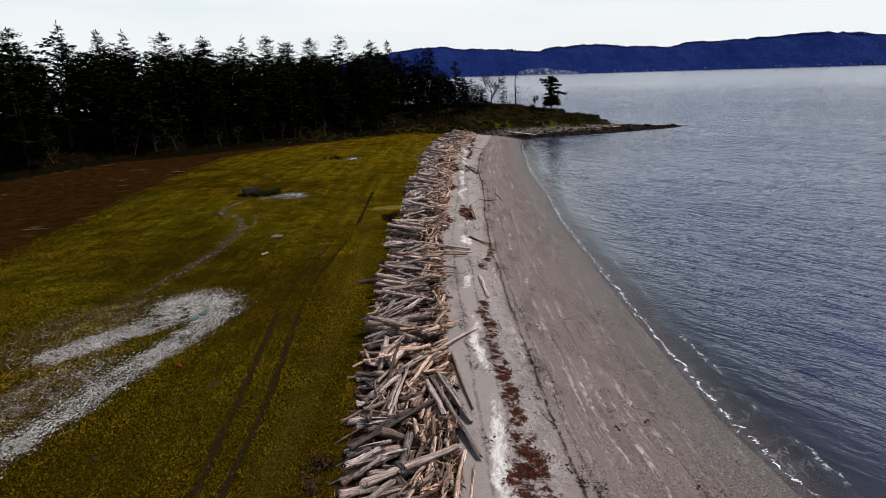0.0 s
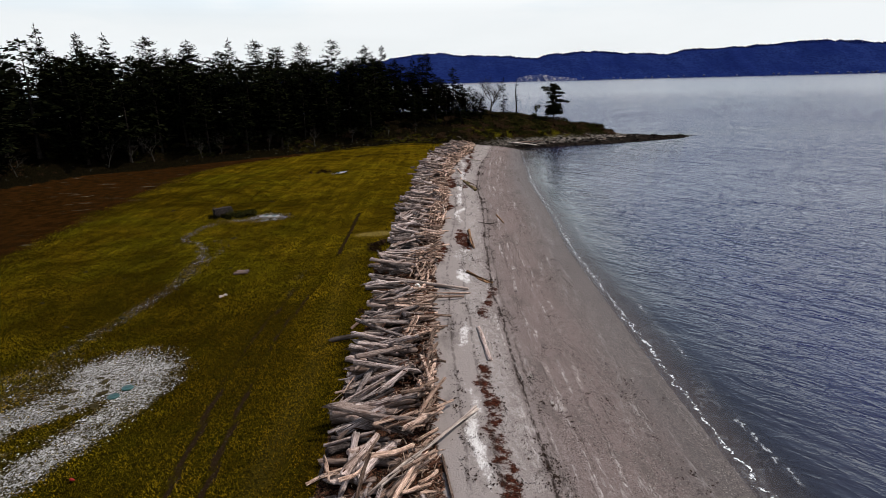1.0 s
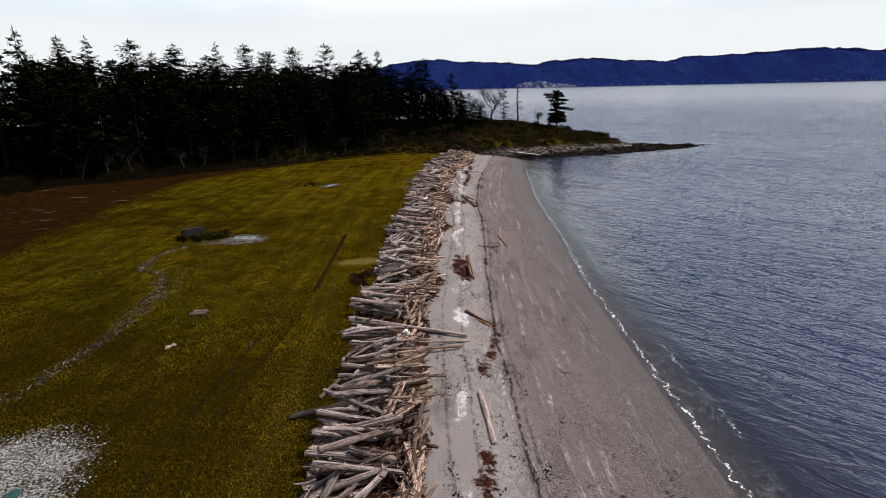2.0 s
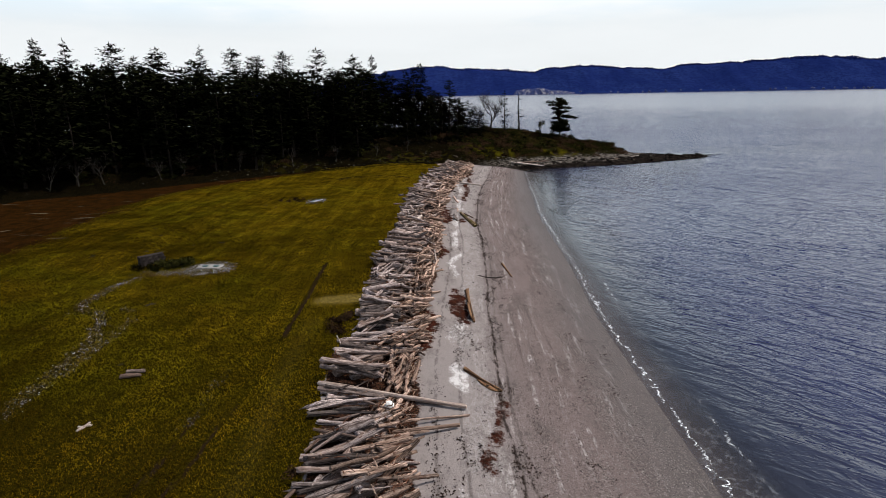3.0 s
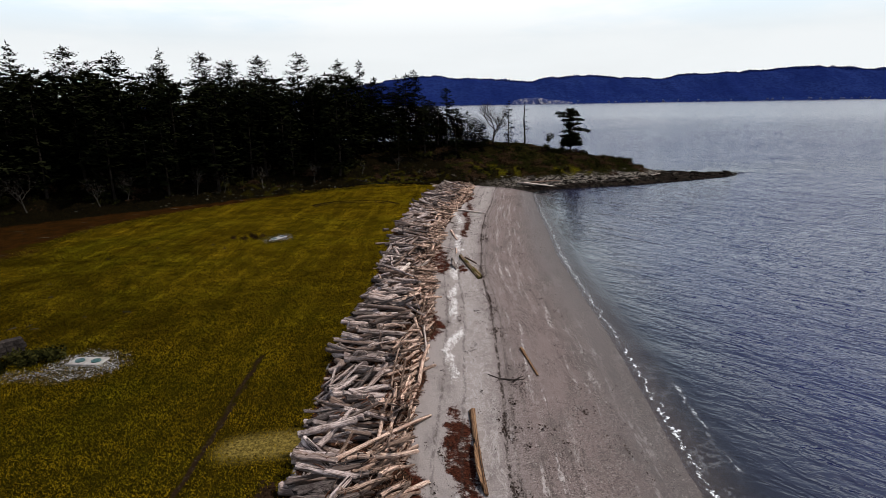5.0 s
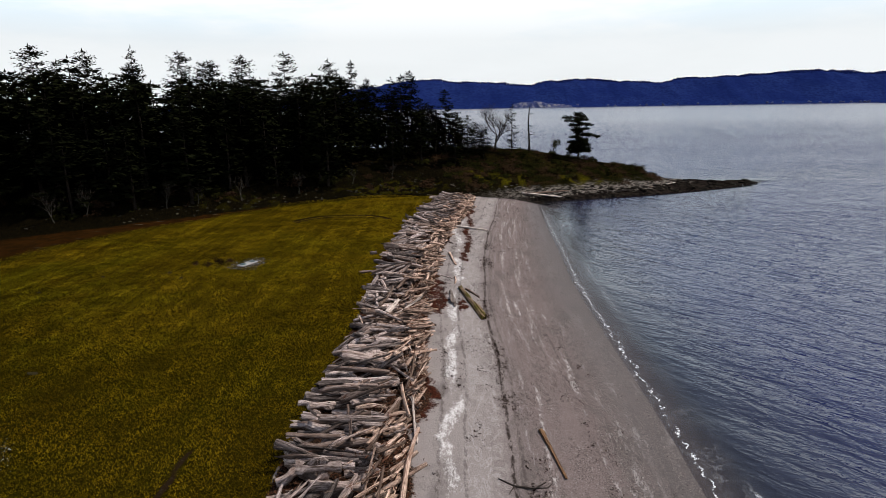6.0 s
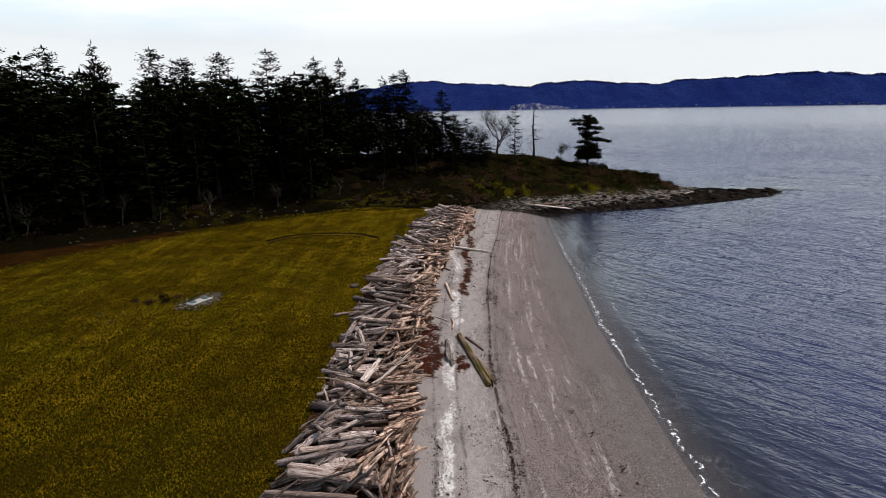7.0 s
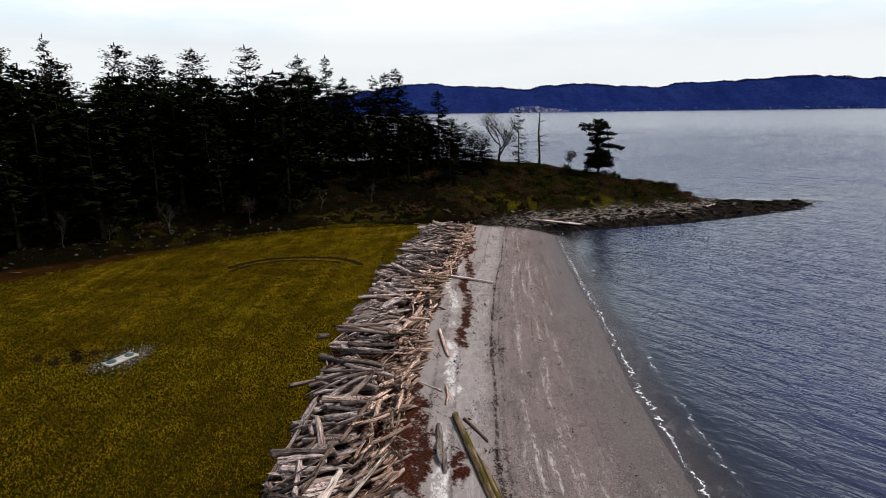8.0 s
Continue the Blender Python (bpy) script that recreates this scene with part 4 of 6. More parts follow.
LOGS = {"grey": [log_mesh("grey_log", 100 + i, MAT_WOOD, taper=(0.06, 0.2, 0.38)[i % 3], bend=(0.02, 0.05, 0.10)[i % 3], root=(i % 7 == 6), broken=i % 3 > 0) for i in range(18)],
        "tan": [log_mesh("tan_log", 200 + i, MAT_TAN, 8, 8, taper=0.25, bend=0.09, broken=i % 2, stubs=0) for i in range(10)],
        "dark": [log_mesh("dark_log", 300 + i, MAT_DARKWOOD, 8, 7, taper=0.3, bend=0.05, broken=True) for i in range(4)],
        "moss": [log_mesh("mossy_log", 400, MAT_MOSSLOG, 10, 9, 0.3, 0.01)],
        "brown": [log_mesh("brown_log", 410, MAT_BROWNLOG, 9, 8, 0.35, 0.03)],
        "pale": [log_mesh("pale_log", 420, MAT_PALELOG, 9, 8, 0.3, 0.02), log_mesh("pale_log", 421, MAT_PALELOG, 9, 8, 0.3, 0.04, root=True)]}


def span(a, b, radius, spin=0.0):
    """Pose that lays a 1 m log along the line from a to b."""
    a, b = Vector(a), Vector(b)
    q = (b - a).to_track_quat("X", "Z")
    return Matrix.Translation((a + b) / 2) @ q.to_matrix().to_4x4() @ pose(0, 0, 0, spin) @ Matrix.Diagonal(((b - a).length, radius, radius, 1))


def lay_log(kind, a, b, radius, label, group="driftwood logs heaped along the beach", variant=None, spin=0.0, name="driftwood_log"):
    pool = LOGS[kind]
    ob = new(name, pool[(variant if variant is not None else int(abs(a[0] * 7 + a[1] * 13)) % len(pool)) % len(pool)])
    ob.matrix_basis = span(a, b, radius, spin)
    return tagged(ob, label, "driftwood log", group)


CELL, PX0, PY0 = 0.16, -9.0, 4.0
gx, gy = np.meshgrid(PX0 + CELL * np.arange(150), PY0 + CELL * np.arange(1010))
HEAP = land(gx, gy)                                        # top of the heap so far
BASE = HEAP.copy()
CEILING = np.full(HEAP.shape, 99.0)                        # under the named logs


def heap_cells(a, b, step=0.12):
    n = max(int((b - a).length / step), 2)
    out = []
    for i in range(n + 1):
        p = a.lerp(b, i / n)
        j, k = int((p.y - PY0) / CELL), int((p.x - PX0) / CELL)
        if 0 <= j < HEAP.shape[0] and 0 <= k < HEAP.shape[1]:
            out.append((i / n, j, k))
    return out


def settle(a, b, radius, sink=0.55):
    """Rest a log, given in plan, on the heap; gives its two ends, or None if the heap is too high there."""
    cells = heap_cells(a, b)
    if len(cells) < 3:
        return None
    hs = [(t, float(HEAP[j, k])) for t, j, k in cells]
    hull = []                                              # the log lies on the two high spots either side of its middle
    for p in hs:
        while len(hull) > 1 and (hull[-1][1] - hull[-2][1]) * (p[0] - hull[-2][0]) <= (p[1] - hull[-2][1]) * (hull[-1][0] - hull[-2][0]):
            hull.pop()
        hull.append(p)
    lo, hi = hull[0], hull[-1]
    for p, q in zip(hull[:-1], hull[1:]):
        if p[0] <= 0.5 <= q[0]:
            lo, hi = p, q
    slope = (hi[1] - lo[1]) / max(hi[0] - lo[0], 0.05)
    steep = 0.28 * (b - a).length
    slope = max(-steep, min(steep, slope))
    z0 = lo[1] - slope * lo[0]
    lift = radius * sink
    if any(z0 + slope * t + lift + radius * 0.2 > CEILING[j, k] for t, j, k in cells):
        return None
    ea, eb = Vector((a.x, a.y, z0 + lift)), Vector((b.x, b.y, z0 + slope + lift))
    wide = max(int(radius / CELL), 0)
    for t, j, k in cells:
        top = z0 + slope * t + lift + radius * 0.75
        for dj in range(-wide, wide + 1):
            for dk in range(-wide, wide + 1):
                jj, kk = j + dj, k + dk
                if 0 <= jj < HEAP.shape[0] and 0 <= kk < HEAP.shape[1]:
                    HEAP[jj, kk] = max(HEAP[jj, kk], top)
    return ea, eb


def too_high(a, b, limit):
    c = heap_cells(a, b, 0.3)
    return not c or sum(HEAP[j, k] - BASE[j, k] for _, j, k in c) / len(c) > limit


# named logs, by their two ends in plan; radius in metres
KEY_LOGS = [
    ("grey", (-2.57, 16.95), (1.13, 20.2), 0.24, "large grey driftwood log lying across the heap"),
    ("grey", (-3.44, 19.2), (0.1, 24.07), 0.17, "long pale grey driftwood log lying across the heap"),
    ("pale", (2.72, 34.49), (-1.54, 27.02), 0.15, "long pale driftwood log jutting onto the sand"),
    ("grey", (-0.14, 26.31), (2.05, 20.14), 0.17, "long grey driftwood log slanting down to the sand"),
    ("grey", (0.16, 26.8), (1.81, 22.83), 0.19, "grey driftwood log slanting down to the sand"),
    ("grey", (-2.83, 30.48), (-3.04, 26.09), 0.19, "pale grey driftwood log on top of the heap"),
    ("dark", (-5.94, 40.96), (-1.79, 43.14), 0.19, "dark grey log sticking out onto the grass"),
    ("grey", (-2.04, 22.05), (-1.41, 27.63), 0.11, "thin grey driftwood pole on the heap"),
    ("tan", (0.96, 30.15), (1.95, 24.1), 0.10, "long thin tan driftwood pole beside the heap"),
    ("grey", (0.46, 22.58), (-0.34, 25.95), 0.21, "stout weathered driftwood log on the heap"),
    ("grey", (-1.22, 17.81), (-1.04, 20.78), 0.22, "stout grey driftwood log on the heap"),
    ("tan", (0.9, 15.5), (1.35, 20.6), 0.15, "tan driftwood log at the edge of the heap"),
    ("tan", (1.3, 15.3), (1.8, 19.5), 0.12, "tan driftwood pole at the edge of the heap"),
    ("pale", (-5.11, 54.04), (3.08, 53.08), 0.21, "very long straight grey log crossing the whole heap"),
    ("grey", (-4.97, 51.01), (-1.31, 52.63), 0.24, "stout grey driftwood log on the grass edge"),
    ("grey", (-5.28, 56.6), (-0.1, 59.23), 0.22, "long grey driftwood log lying across the heap"),
    ("grey", (-4.08, 60.14), (0.25, 62.58), 0.17, "grey driftwood log lying across the heap"),
    ("grey", (-3.31, 59.3), (0.52, 65.01), 0.14, "long thin grey driftwood log on the heap"),
    ("dark", (-4.93, 50.55), (-1.65, 51.09), 0.2, "dark weathered driftwood log in the heap"),
    ("grey", (-3.17, 48.95), (-0.96, 51.19), 0.2, "pale grey driftwood log on the heap"),
    ("tan", (3.23, 52.4), (-0.16, 50.76), 0.09, "thin tan branch lying out onto the sand"),
    ("tan", (2.6, 51.2), (-0.6, 49.6), 0.13, "tan driftwood log lying out onto the sand"),
    ("tan", (0.13, 54.7), (0.4, 58.45), 0.17, "tan driftwood log along the edge of the heap"),
    ("tan", (-2.46, 66.85), (1.76, 72.48), 0.14, "long tan driftwood log slanting over the heap"),
    ("tan", (1.0, 75.3), (1.5, 82.0), 0.16, "pale tan driftwood log along the sand edge"),
    ("grey", (-4.12, 85.17), (0.23, 86.28), 0.30, "very stout grey driftwood log across the heap"),
    ("grey", (-4.49, 81.58), (-0.22, 81.51), 0.27, "stout grey driftwood log across the heap"),
    ("tan", (0.35, 86.24), (1.01, 82.39), 0.15, "tan driftwood log along the edge of the heap"),
    ("pale", (1.09, 84.51), (1.35, 80.9), 0.12, "pale barkless pole along the edge of the heap"),
    ("grey", (-4.27, 90.65), (-1.89, 96.44), 0.17, "grey driftwood log slanting across the heap"),
    ("grey", (-3.75, 100.44), (-2.95, 106.94), 0.14, "grey driftwood pole along the grass edge"),
    ("pale", (-1.43, 97.64), (-0.71, 100.86), 0.26, "stout pale driftwood log on the heap"),
    ("pale", (-0.67, 97.59), (1.09, 102.44), 0.18, "pale driftwood log slanting over the heap"),
    ("pale", (-1.5, 136.89), (9.36, 134.81), 0.22, "very long pale log reaching out over the sand"),
    ("pale", (1.4, 158.4), (9.6, 162.2), 0.17, "long pale log at the end of the heap"),
    ("pale", (2.6, 156.9), (9.2, 160.9), 0.16, "long pale log at the end of the heap"),
    ("pale", (1.2, 157.2), (8.6, 160.0), 0.16, "long pale log at the end of the heap"),
    ("grey", (-4.0, 113.6), (0.5, 111.5), 0.24, "stout grey driftwood log across the heap"),
    ("grey", (-4.9, 109.6), (0.9, 113.2), 0.2, "long grey driftwood log across the heap"),
]

BEACH_LOGS = [
    ("grey", (3.46, 45.38), (3.95, 40.36), 0.15, "weathered grey brown log alone on the sand"),
    ("brown", (4.01, 73.32), (4.25, 66.0), 0.19, "long brown log on red seaweed litter"),
    ("brown", (3.2, 57.88), (5.25, 55.36), 0.17, "brown half-buried log on the sand"),
    ("brown", (8.06, 82.83), (8.56, 78.55), 0.12, "brown log alone on the lower sand"),
    ("moss", (4.63, 107.77), (6.22, 99.6), 0.24, "long mossy yellow green log on the sand"),
    ("dark", (5.16, 107.48), (6.3, 105.3), 0.12, "dark pole beside the mossy log"),
    ("grey", (5.5, 104.3), (6.65, 100.39), 0.11, "grey pole leaning beside the mossy log"),
    ("dark", (3.82, 106.53), (3.91, 102.28), 0.16, "dark half-buried log in the pale sand"),
    ("tan", (3.89, 120.88), (4.51, 115.84), 0.15, "tan log alone on the pale sand"),
    ("tan", (4.22, 111.21), (4.18, 108.99), 0.13, "short tan log on the sand"),
    ("grey", (2.6, 111.6), (4.0, 110.6), 0.07, "thin grey stick on the sand"),
]


def build_heap():
    r = random.Random(11)
    run = {"grey": Soup(), "tan": Soup()}
    made, poles = 0, 0
    for i, (kind, a, b, rad, text) in enumerate(KEY_LOGS):
        ends = []
        for x, y in (a, b):
            inside = float(along(GRASS_EDGE, y)) + 0.2 < x < float(along(PILE_EDGE, y)) - 0.2
            ends.append(Vector((x, y, height(x, y) + (0.42 + 0.6 * rad if inside else rad * 0.7))))
        ends[0].z, ends[1].z = max(ends[0].z, ends[1].z - 0.25 * (ends[1] - ends[0]).length), max(ends[1].z, ends[0].z - 0.25 * (ends[1] - ends[0]).length)
        rad *= 0.82
        lay_log(kind, ends[0], ends[1], rad, text, variant=i * 5 + 1, spin=37 * i)
        for t, j, k in heap_cells(ends[0], ends[1], 0.08):
            wide = 1 + int(rad / CELL)
            zt = ends[0].z + (ends[1].z - ends[0].z) * t - rad * 0.3
            CEILING[max(j - wide, 0):j + wide + 1, max(k - wide, 0):k + wide + 1] = np.minimum(CEILING[max(j - wide, 0):j + wide + 1, max(k - wide, 0):k + wide + 1], zt)
    jobs = []
    y = 8.0
    while y < 160.5:
        jobs.append(y)
        y += 0.021
    r.shuffle(jobs)
    order = []
    for y in jobs:
        xg, xp = float(along(GRASS_EDGE, y)), float(along(PILE_EDGE, y))
        width = xp - xg
        pick = r.random()
        if pick < 0.42:
            ln = min(r.uniform(1.2, 4.0), width * 0.9)
            cx = r.uniform(xg + 0.1 + ln * 0.45, max(xp - 1.7 - ln * 0.30, xg + 0.4 + ln * 0.47))
            ang, rad, kind = 20 + 22 * math.sin(y * 0.9 + 2 * math.sin(y * 0.23)) + r.gauss(0, 16), r.uniform(0.07, 0.175) * (0.8 + 0.08 * ln), "grey"
            if r.random() < 0.09:
                ang = r.uniform(35, 145)
            if r.random() < 0.16:
                rad *= 1.6
        elif pick < 0.85:
            ln = r.uniform(0.8, 3.4)
            cx = xp - 0.3 - abs(r.gauss(0.8, 1.1))
            ang, rad, kind = 64 + 17 * math.sin(y * 0.37) + r.gauss(0, 10), r.uniform(0.055, 0.14), "tan"
        else:
            ln = r.uniform(0.5, 1.8)
            cx = r.uniform(xg + 0.2, xp - 0.2)
            ang, rad, kind = r.uniform(0, 180), r.uniform(0.03, 0.09), "grey" if r.random() < 0.6 else "tan"
        a = radians(ang)
        h = Vector((math.cos(a), math.sin(a), 0)) * (ln / 2)
        c = Vector((cx, y, 0))
        order.append((kind, c - h, c + h, rad, ln))
    order.sort(key=lambda o: -o[3] + r.uniform(-0.05, 0.05))
    for kind, a, b, rad, ln in order:
        if too_high(a, b, 0.54 if kind == "grey" else 0.5):
            continue
        ends = settle(a, b, rad)
        if not ends:
            continue
        spin = r.uniform(0, 360)
        if kind == "grey" and made < 290 and rad > 0.075 and 14 < a.y < 124 and r.random() < 0.75:
            size = "short" if ln < 2.0 else "long" if ln > 3.6 else "stout" if rad > 0.16 else "worn"
            lay_log(kind, ends[0], ends[1], rad, size + " grey weathered driftwood log in the heap", variant=r.randrange(99), spin=spin)
            made += 1
        elif kind == "tan" and poles < 290 and rad > 0.045 and ln > 1.2 and 14 < a.y < 124 and r.random() < 0.75:
            size = "short" if ln < 1.8 else "long" if ln > 2.7 else "slim"
            lay_log(kind, ends[0], ends[1], rad, size + " tan driftwood pole at the edge of the heap", "driftwood poles along the heap", r.randrange(99), spin, "driftwood_pole")
            poles += 1
        else:
            src = r.choice(LOGS[kind])
            m = span(ends[0], ends[1], rad, spin)
            s, base = run[kind], len(run[kind].v)
            s.v.extend(m @ v.co for v in src.vertices)
            luv = src.uv_layers[0].data
            for p in src.polygons:
                s.f.append(tuple(base + q for q in p.vertices))
                s.uv.append(tuple((luv[q].uv[0], luv[q].uv[1] * ln / 3) for q in p.loop_indices))
    for kind, mat, text in (("grey", MAT_WOOD_RUN, "tangled heap of smaller grey driftwood logs"), ("tan", MAT_TAN_RUN, "tangled heap of tan driftwood poles and splinters")):
        ob = new("driftwood_heap", run[kind].mesh("driftwood_heap_" + kind, mat, True))
        tagged(ob, text, "driftwood", kind="stuff")
    for i, (kind, a, b, rad, text) in enumerate(BEACH_LOGS):
        za, zb = height(*a) + rad * 0.45, height(*b) + rad * 0.45
        lay_log(kind, (*a, za), (*b, zb), rad, text, "loose logs on the sand", variant=i, spin=51 * i)


build_heap()


def scatter_sticks():
    """Bark, twigs and splinters through the heap, and dark bits along the tide lines."""
    r = random.Random(21)
    twigs, bark, bits = Soup(), Soup(), Soup()
    for _ in range(9000):
        y = r.uniform(10, 160)
        xg, xp = float(along(GRASS_EDGE, y)), float(along(PILE_EDGE, y))
        x = xp - abs(r.gauss(0.8, 1.5)) - 0.15
        if x < xg:
            continue
        j, k = int((y - PY0) / CELL), int((x - PX0) / CELL)
        z = float(HEAP[j, k]) if r.random() < 0.5 else float(BASE[j, k] + 0.3 * (HEAP[j, k] - BASE[j, k]))
        a, ln, t = r.gauss(1.1, 0.8), r.uniform(0.12, 0.6), r.uniform(0.012, 0.035)
        h = Vector((math.cos(a), math.sin(a), r.uniform(-0.15, 0.15))) * ln / 2
        c = Vector((x, y, z + 0.02))
        (bark if r.random() < 0.45 else twigs).tube([c - h, c + h * 0.1 + Vector((0, 0, t)), c + h], [t, t * 0.9, t * 0.5], 4, False)
    tagged(new("driftwood_splinters", twigs.mesh("driftwood_splinters", MAT_TAN_RUN)), "loose twigs and splinters of tan driftwood", "twigs", kind="stuff")
    tagged(new("bark_litter", bark.mesh("bark_litter", MAT_BARKBITS)), "red brown bark and twigs strewn through the driftwood", "bark", kind="stuff")
    for _ in range(15000):
        y = r.uniform(12, 158)
        xw, xp = float(along(WATER_EDGE, y)), float(along(PILE_EDGE, y))
        c, w = r.choice(((0.9, 0.4), (1.1, 0.5), (2.4, 0.5), (2.4, 0.8), (4.65, 0.1), (4.65, 0.3), (4.8, 0.5), (5.3, 0.2)))
        u = c + r.gauss(0, w * 0.5 + 0.05) if r.random() < 0.55 else 3.0 + 9.5 * r.random() ** 1.3
        if noise.noise(Vector((u * 0.6, y * 0.22, 3.3))) + 0.5 * noise.noise(Vector((u * 1.9, y * 0.9, 8.3))) < 0.08:
            continue
        x = xp + u / 13.5 * (xw - xp)
        z = height(x, y) + 0.012
        big = r.uniform(0.02, 0.08) if r.random() < 0.85 else r.uniform(0.08, 0.16)
        for _ in range(r.randint(2, 6)):                   # a ragged clump of torn blades
            p = Vector((x + r.gauss(0, big), y + r.gauss(0, big * 1.6), z))
            a, w = r.gauss(1.5, 0.8), big * r.uniform(0.15, 0.5)
            q = Vector((math.cos(a), math.sin(a), 0)) * big * r.uniform(0.5, 1.3)
            o = Vector((-math.sin(a), math.cos(a), 0)) * w
            bits.face(p - q, p - o * r.uniform(0.4, 1.2) + Vector((0, 0, 0.02)), p + q * r.uniform(0.5, 1), p + o * r.uniform(0.4, 1.2) + Vector((0, 0, 0.025)))
    tagged(new("seaweed_bits", bits.mesh("seaweed_bits", MAT_BITS)), "dark dried seaweed bits strewn along the tide lines", "seaweed", kind="stuff")


scatter_sticks()


# ---- trees ----
def conifer_meshes(name, seed, ragged=0.35, bare=0.18, spread=0.2, slim=1.0, lean=0.0, flat_top=0.0, whorls=32, side=None, sprigs=11, leaf=0.76, limbs=1.0):
    """Trunk and crown of a fir 1 unit high (drawn at 20 m and scaled)."""
    r = random.Random(seed)
    H = 20.0
    trunk, crown = Soup(), Soup()
    sway = r.uniform(-0.3, 0.3)

    def centre(h):
        t = h / H
        return Vector((lean * H * t * t + sway * math.sin(t * 3), 0.15 * math.sin(t * 5 + seed), h))

    hs = [0, 0.6, 2, 5, 9, 13, 16.5, 19.3]
    trunk.tube([centre(h) for h in hs], [0.36, 0.30, 0.26, 0.23, 0.18, 0.12, 0.06, 0.02], 7)
    for w in range(whorls):
        t = bare + (0.985 - bare) * (w + r.uniform(-0.3, 0.3)) / (whorls - 1)
        t = min(max(t, bare), 0.985)
        body = (1 - t) ** (0.62 - 0.34 * flat_top) * (0.55 + 0.45 * min(1, (t - bare) / 0.25 + 0.2))
        reach = H * spread * slim * (body + 0.05)
        for _ in range(r.randint(4, 7)):
            if r.random() < ragged * 0.55:
                continue
            az = r.uniform(0, 2 * math.pi)
            L = reach * r.uniform(1 - ragged, 1 + ragged * 0.8)
            if side:
                L *= 1 + side[1] * math.cos(az - side[0])
            droop = r.uniform(-0.28, 0.15) - 0.25 * (1 - t)
            root = centre(t * H)
            d = Vector((math.cos(az), math.sin(az), 0))
            n = max(3, int(sprigs * L / (H * spread) + 2))
            pts = []
            for q in range(n + 1):
                s = q / n
                pts.append(root + d * (L * s) + Vector((0, 0, L * (droop * s + 0.22 * s * s))))
            if r.random() < limbs:
                trunk.tube([pts[0], pts[n // 2], pts[-1]], [0.05, 0.03, 0.008], 3, False)
            cross = Vector((-d.y, d.x, 0))
            for q in range(1, n + 1):
                s = q / n
                if r.random() < 0.12:
                    continue
                for sd in (-1, 1, -1, 1):
                    size = (0.42 + 0.6 * (1 - abs(s - 0.55))) * r.uniform(0.6, 1.3) * (0.55 + 0.40 * body) * leaf
                    out = (d * r.uniform(0.35, 1.0) + cross * sd * r.uniform(0.5, 1.1) + Vector((0, 0, r.uniform(-0.6, 0.5)))).normalized()
                    wing = out.cross(Vector((r.uniform(-0.5, 0.5), r.uniform(-0.5, 0.5), 1))).normalized() * size * r.uniform(0.28, 0.48)
                    p = pts[q] + Vector((r.uniform(-0.25, 0.25), r.uniform(-0.25, 0.25), r.uniform(-0.3, 0.2)))
                    crown.face(p, p + out * size * 0.45 + wing, p + out * size, p + out * size * 0.55 - wing + Vector((0, 0, -0.12 * size)))
    top = centre(H * 0.985)
    for q in range(5):
        a = r.uniform(0, 6.28)
        o = Vector((math.cos(a) * 0.16, math.sin(a) * 0.16, 0))
        crown.face(top, top + o + Vector((0, 0, 0.25)), top + Vector((0, 0, 0.8)), top - o * 0.4 + Vector((0, 0, 0.3)))
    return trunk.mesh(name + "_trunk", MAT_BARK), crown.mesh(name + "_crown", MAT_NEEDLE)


def plant(name, meshes, x, y, top, label, turn=0.0, group="conifers on the headland", category="conifer", wide=1.0, unit=20.0, sunk=0.15):
    z = height(x, y) - sunk
    e = new(name)
    k = (top - z) / unit
    e.matrix_basis = pose(x, y, z, 0, 0, turn) @ Matrix.Diagonal((k * wide, k * wide, k, 1))
    tagged(e, label, category, group)
    part("trunk", meshes[0], e)
    if meshes[1]:
        part("crown", meshes[1], e)
    return e


FIRS = [conifer_meshes("fir", 1, 0.32, 0.12, 0.20), conifer_meshes("fir", 2, 0.48, 0.20, 0.22, flat_top=0.6), conifer_meshes("fir", 3, 0.28, 0.08, 0.18),
        conifer_meshes("fir", 4, 0.50, 0.28, 0.25, flat_top=0.9), conifer_meshes("fir", 5, 0.42, 0.15, 0.23, flat_top=0.4), conifer_meshes("fir", 6, 0.58, 0.22, 0.20, lean=0.04),
        conifer_meshes("fir", 7, 0.38, 0.10, 0.26, flat_top=0.5)]
# the packed firs of the forest carry coarser, fuller sprays down to the ground
PACKED = [conifer_meshes("packed_fir", 40 + i, 0.45, 0.10 + 0.06 * i, 0.22, flat_top=0.5, whorls=17, sprigs=5, leaf=1.4, limbs=0.25) for i in range(4)]

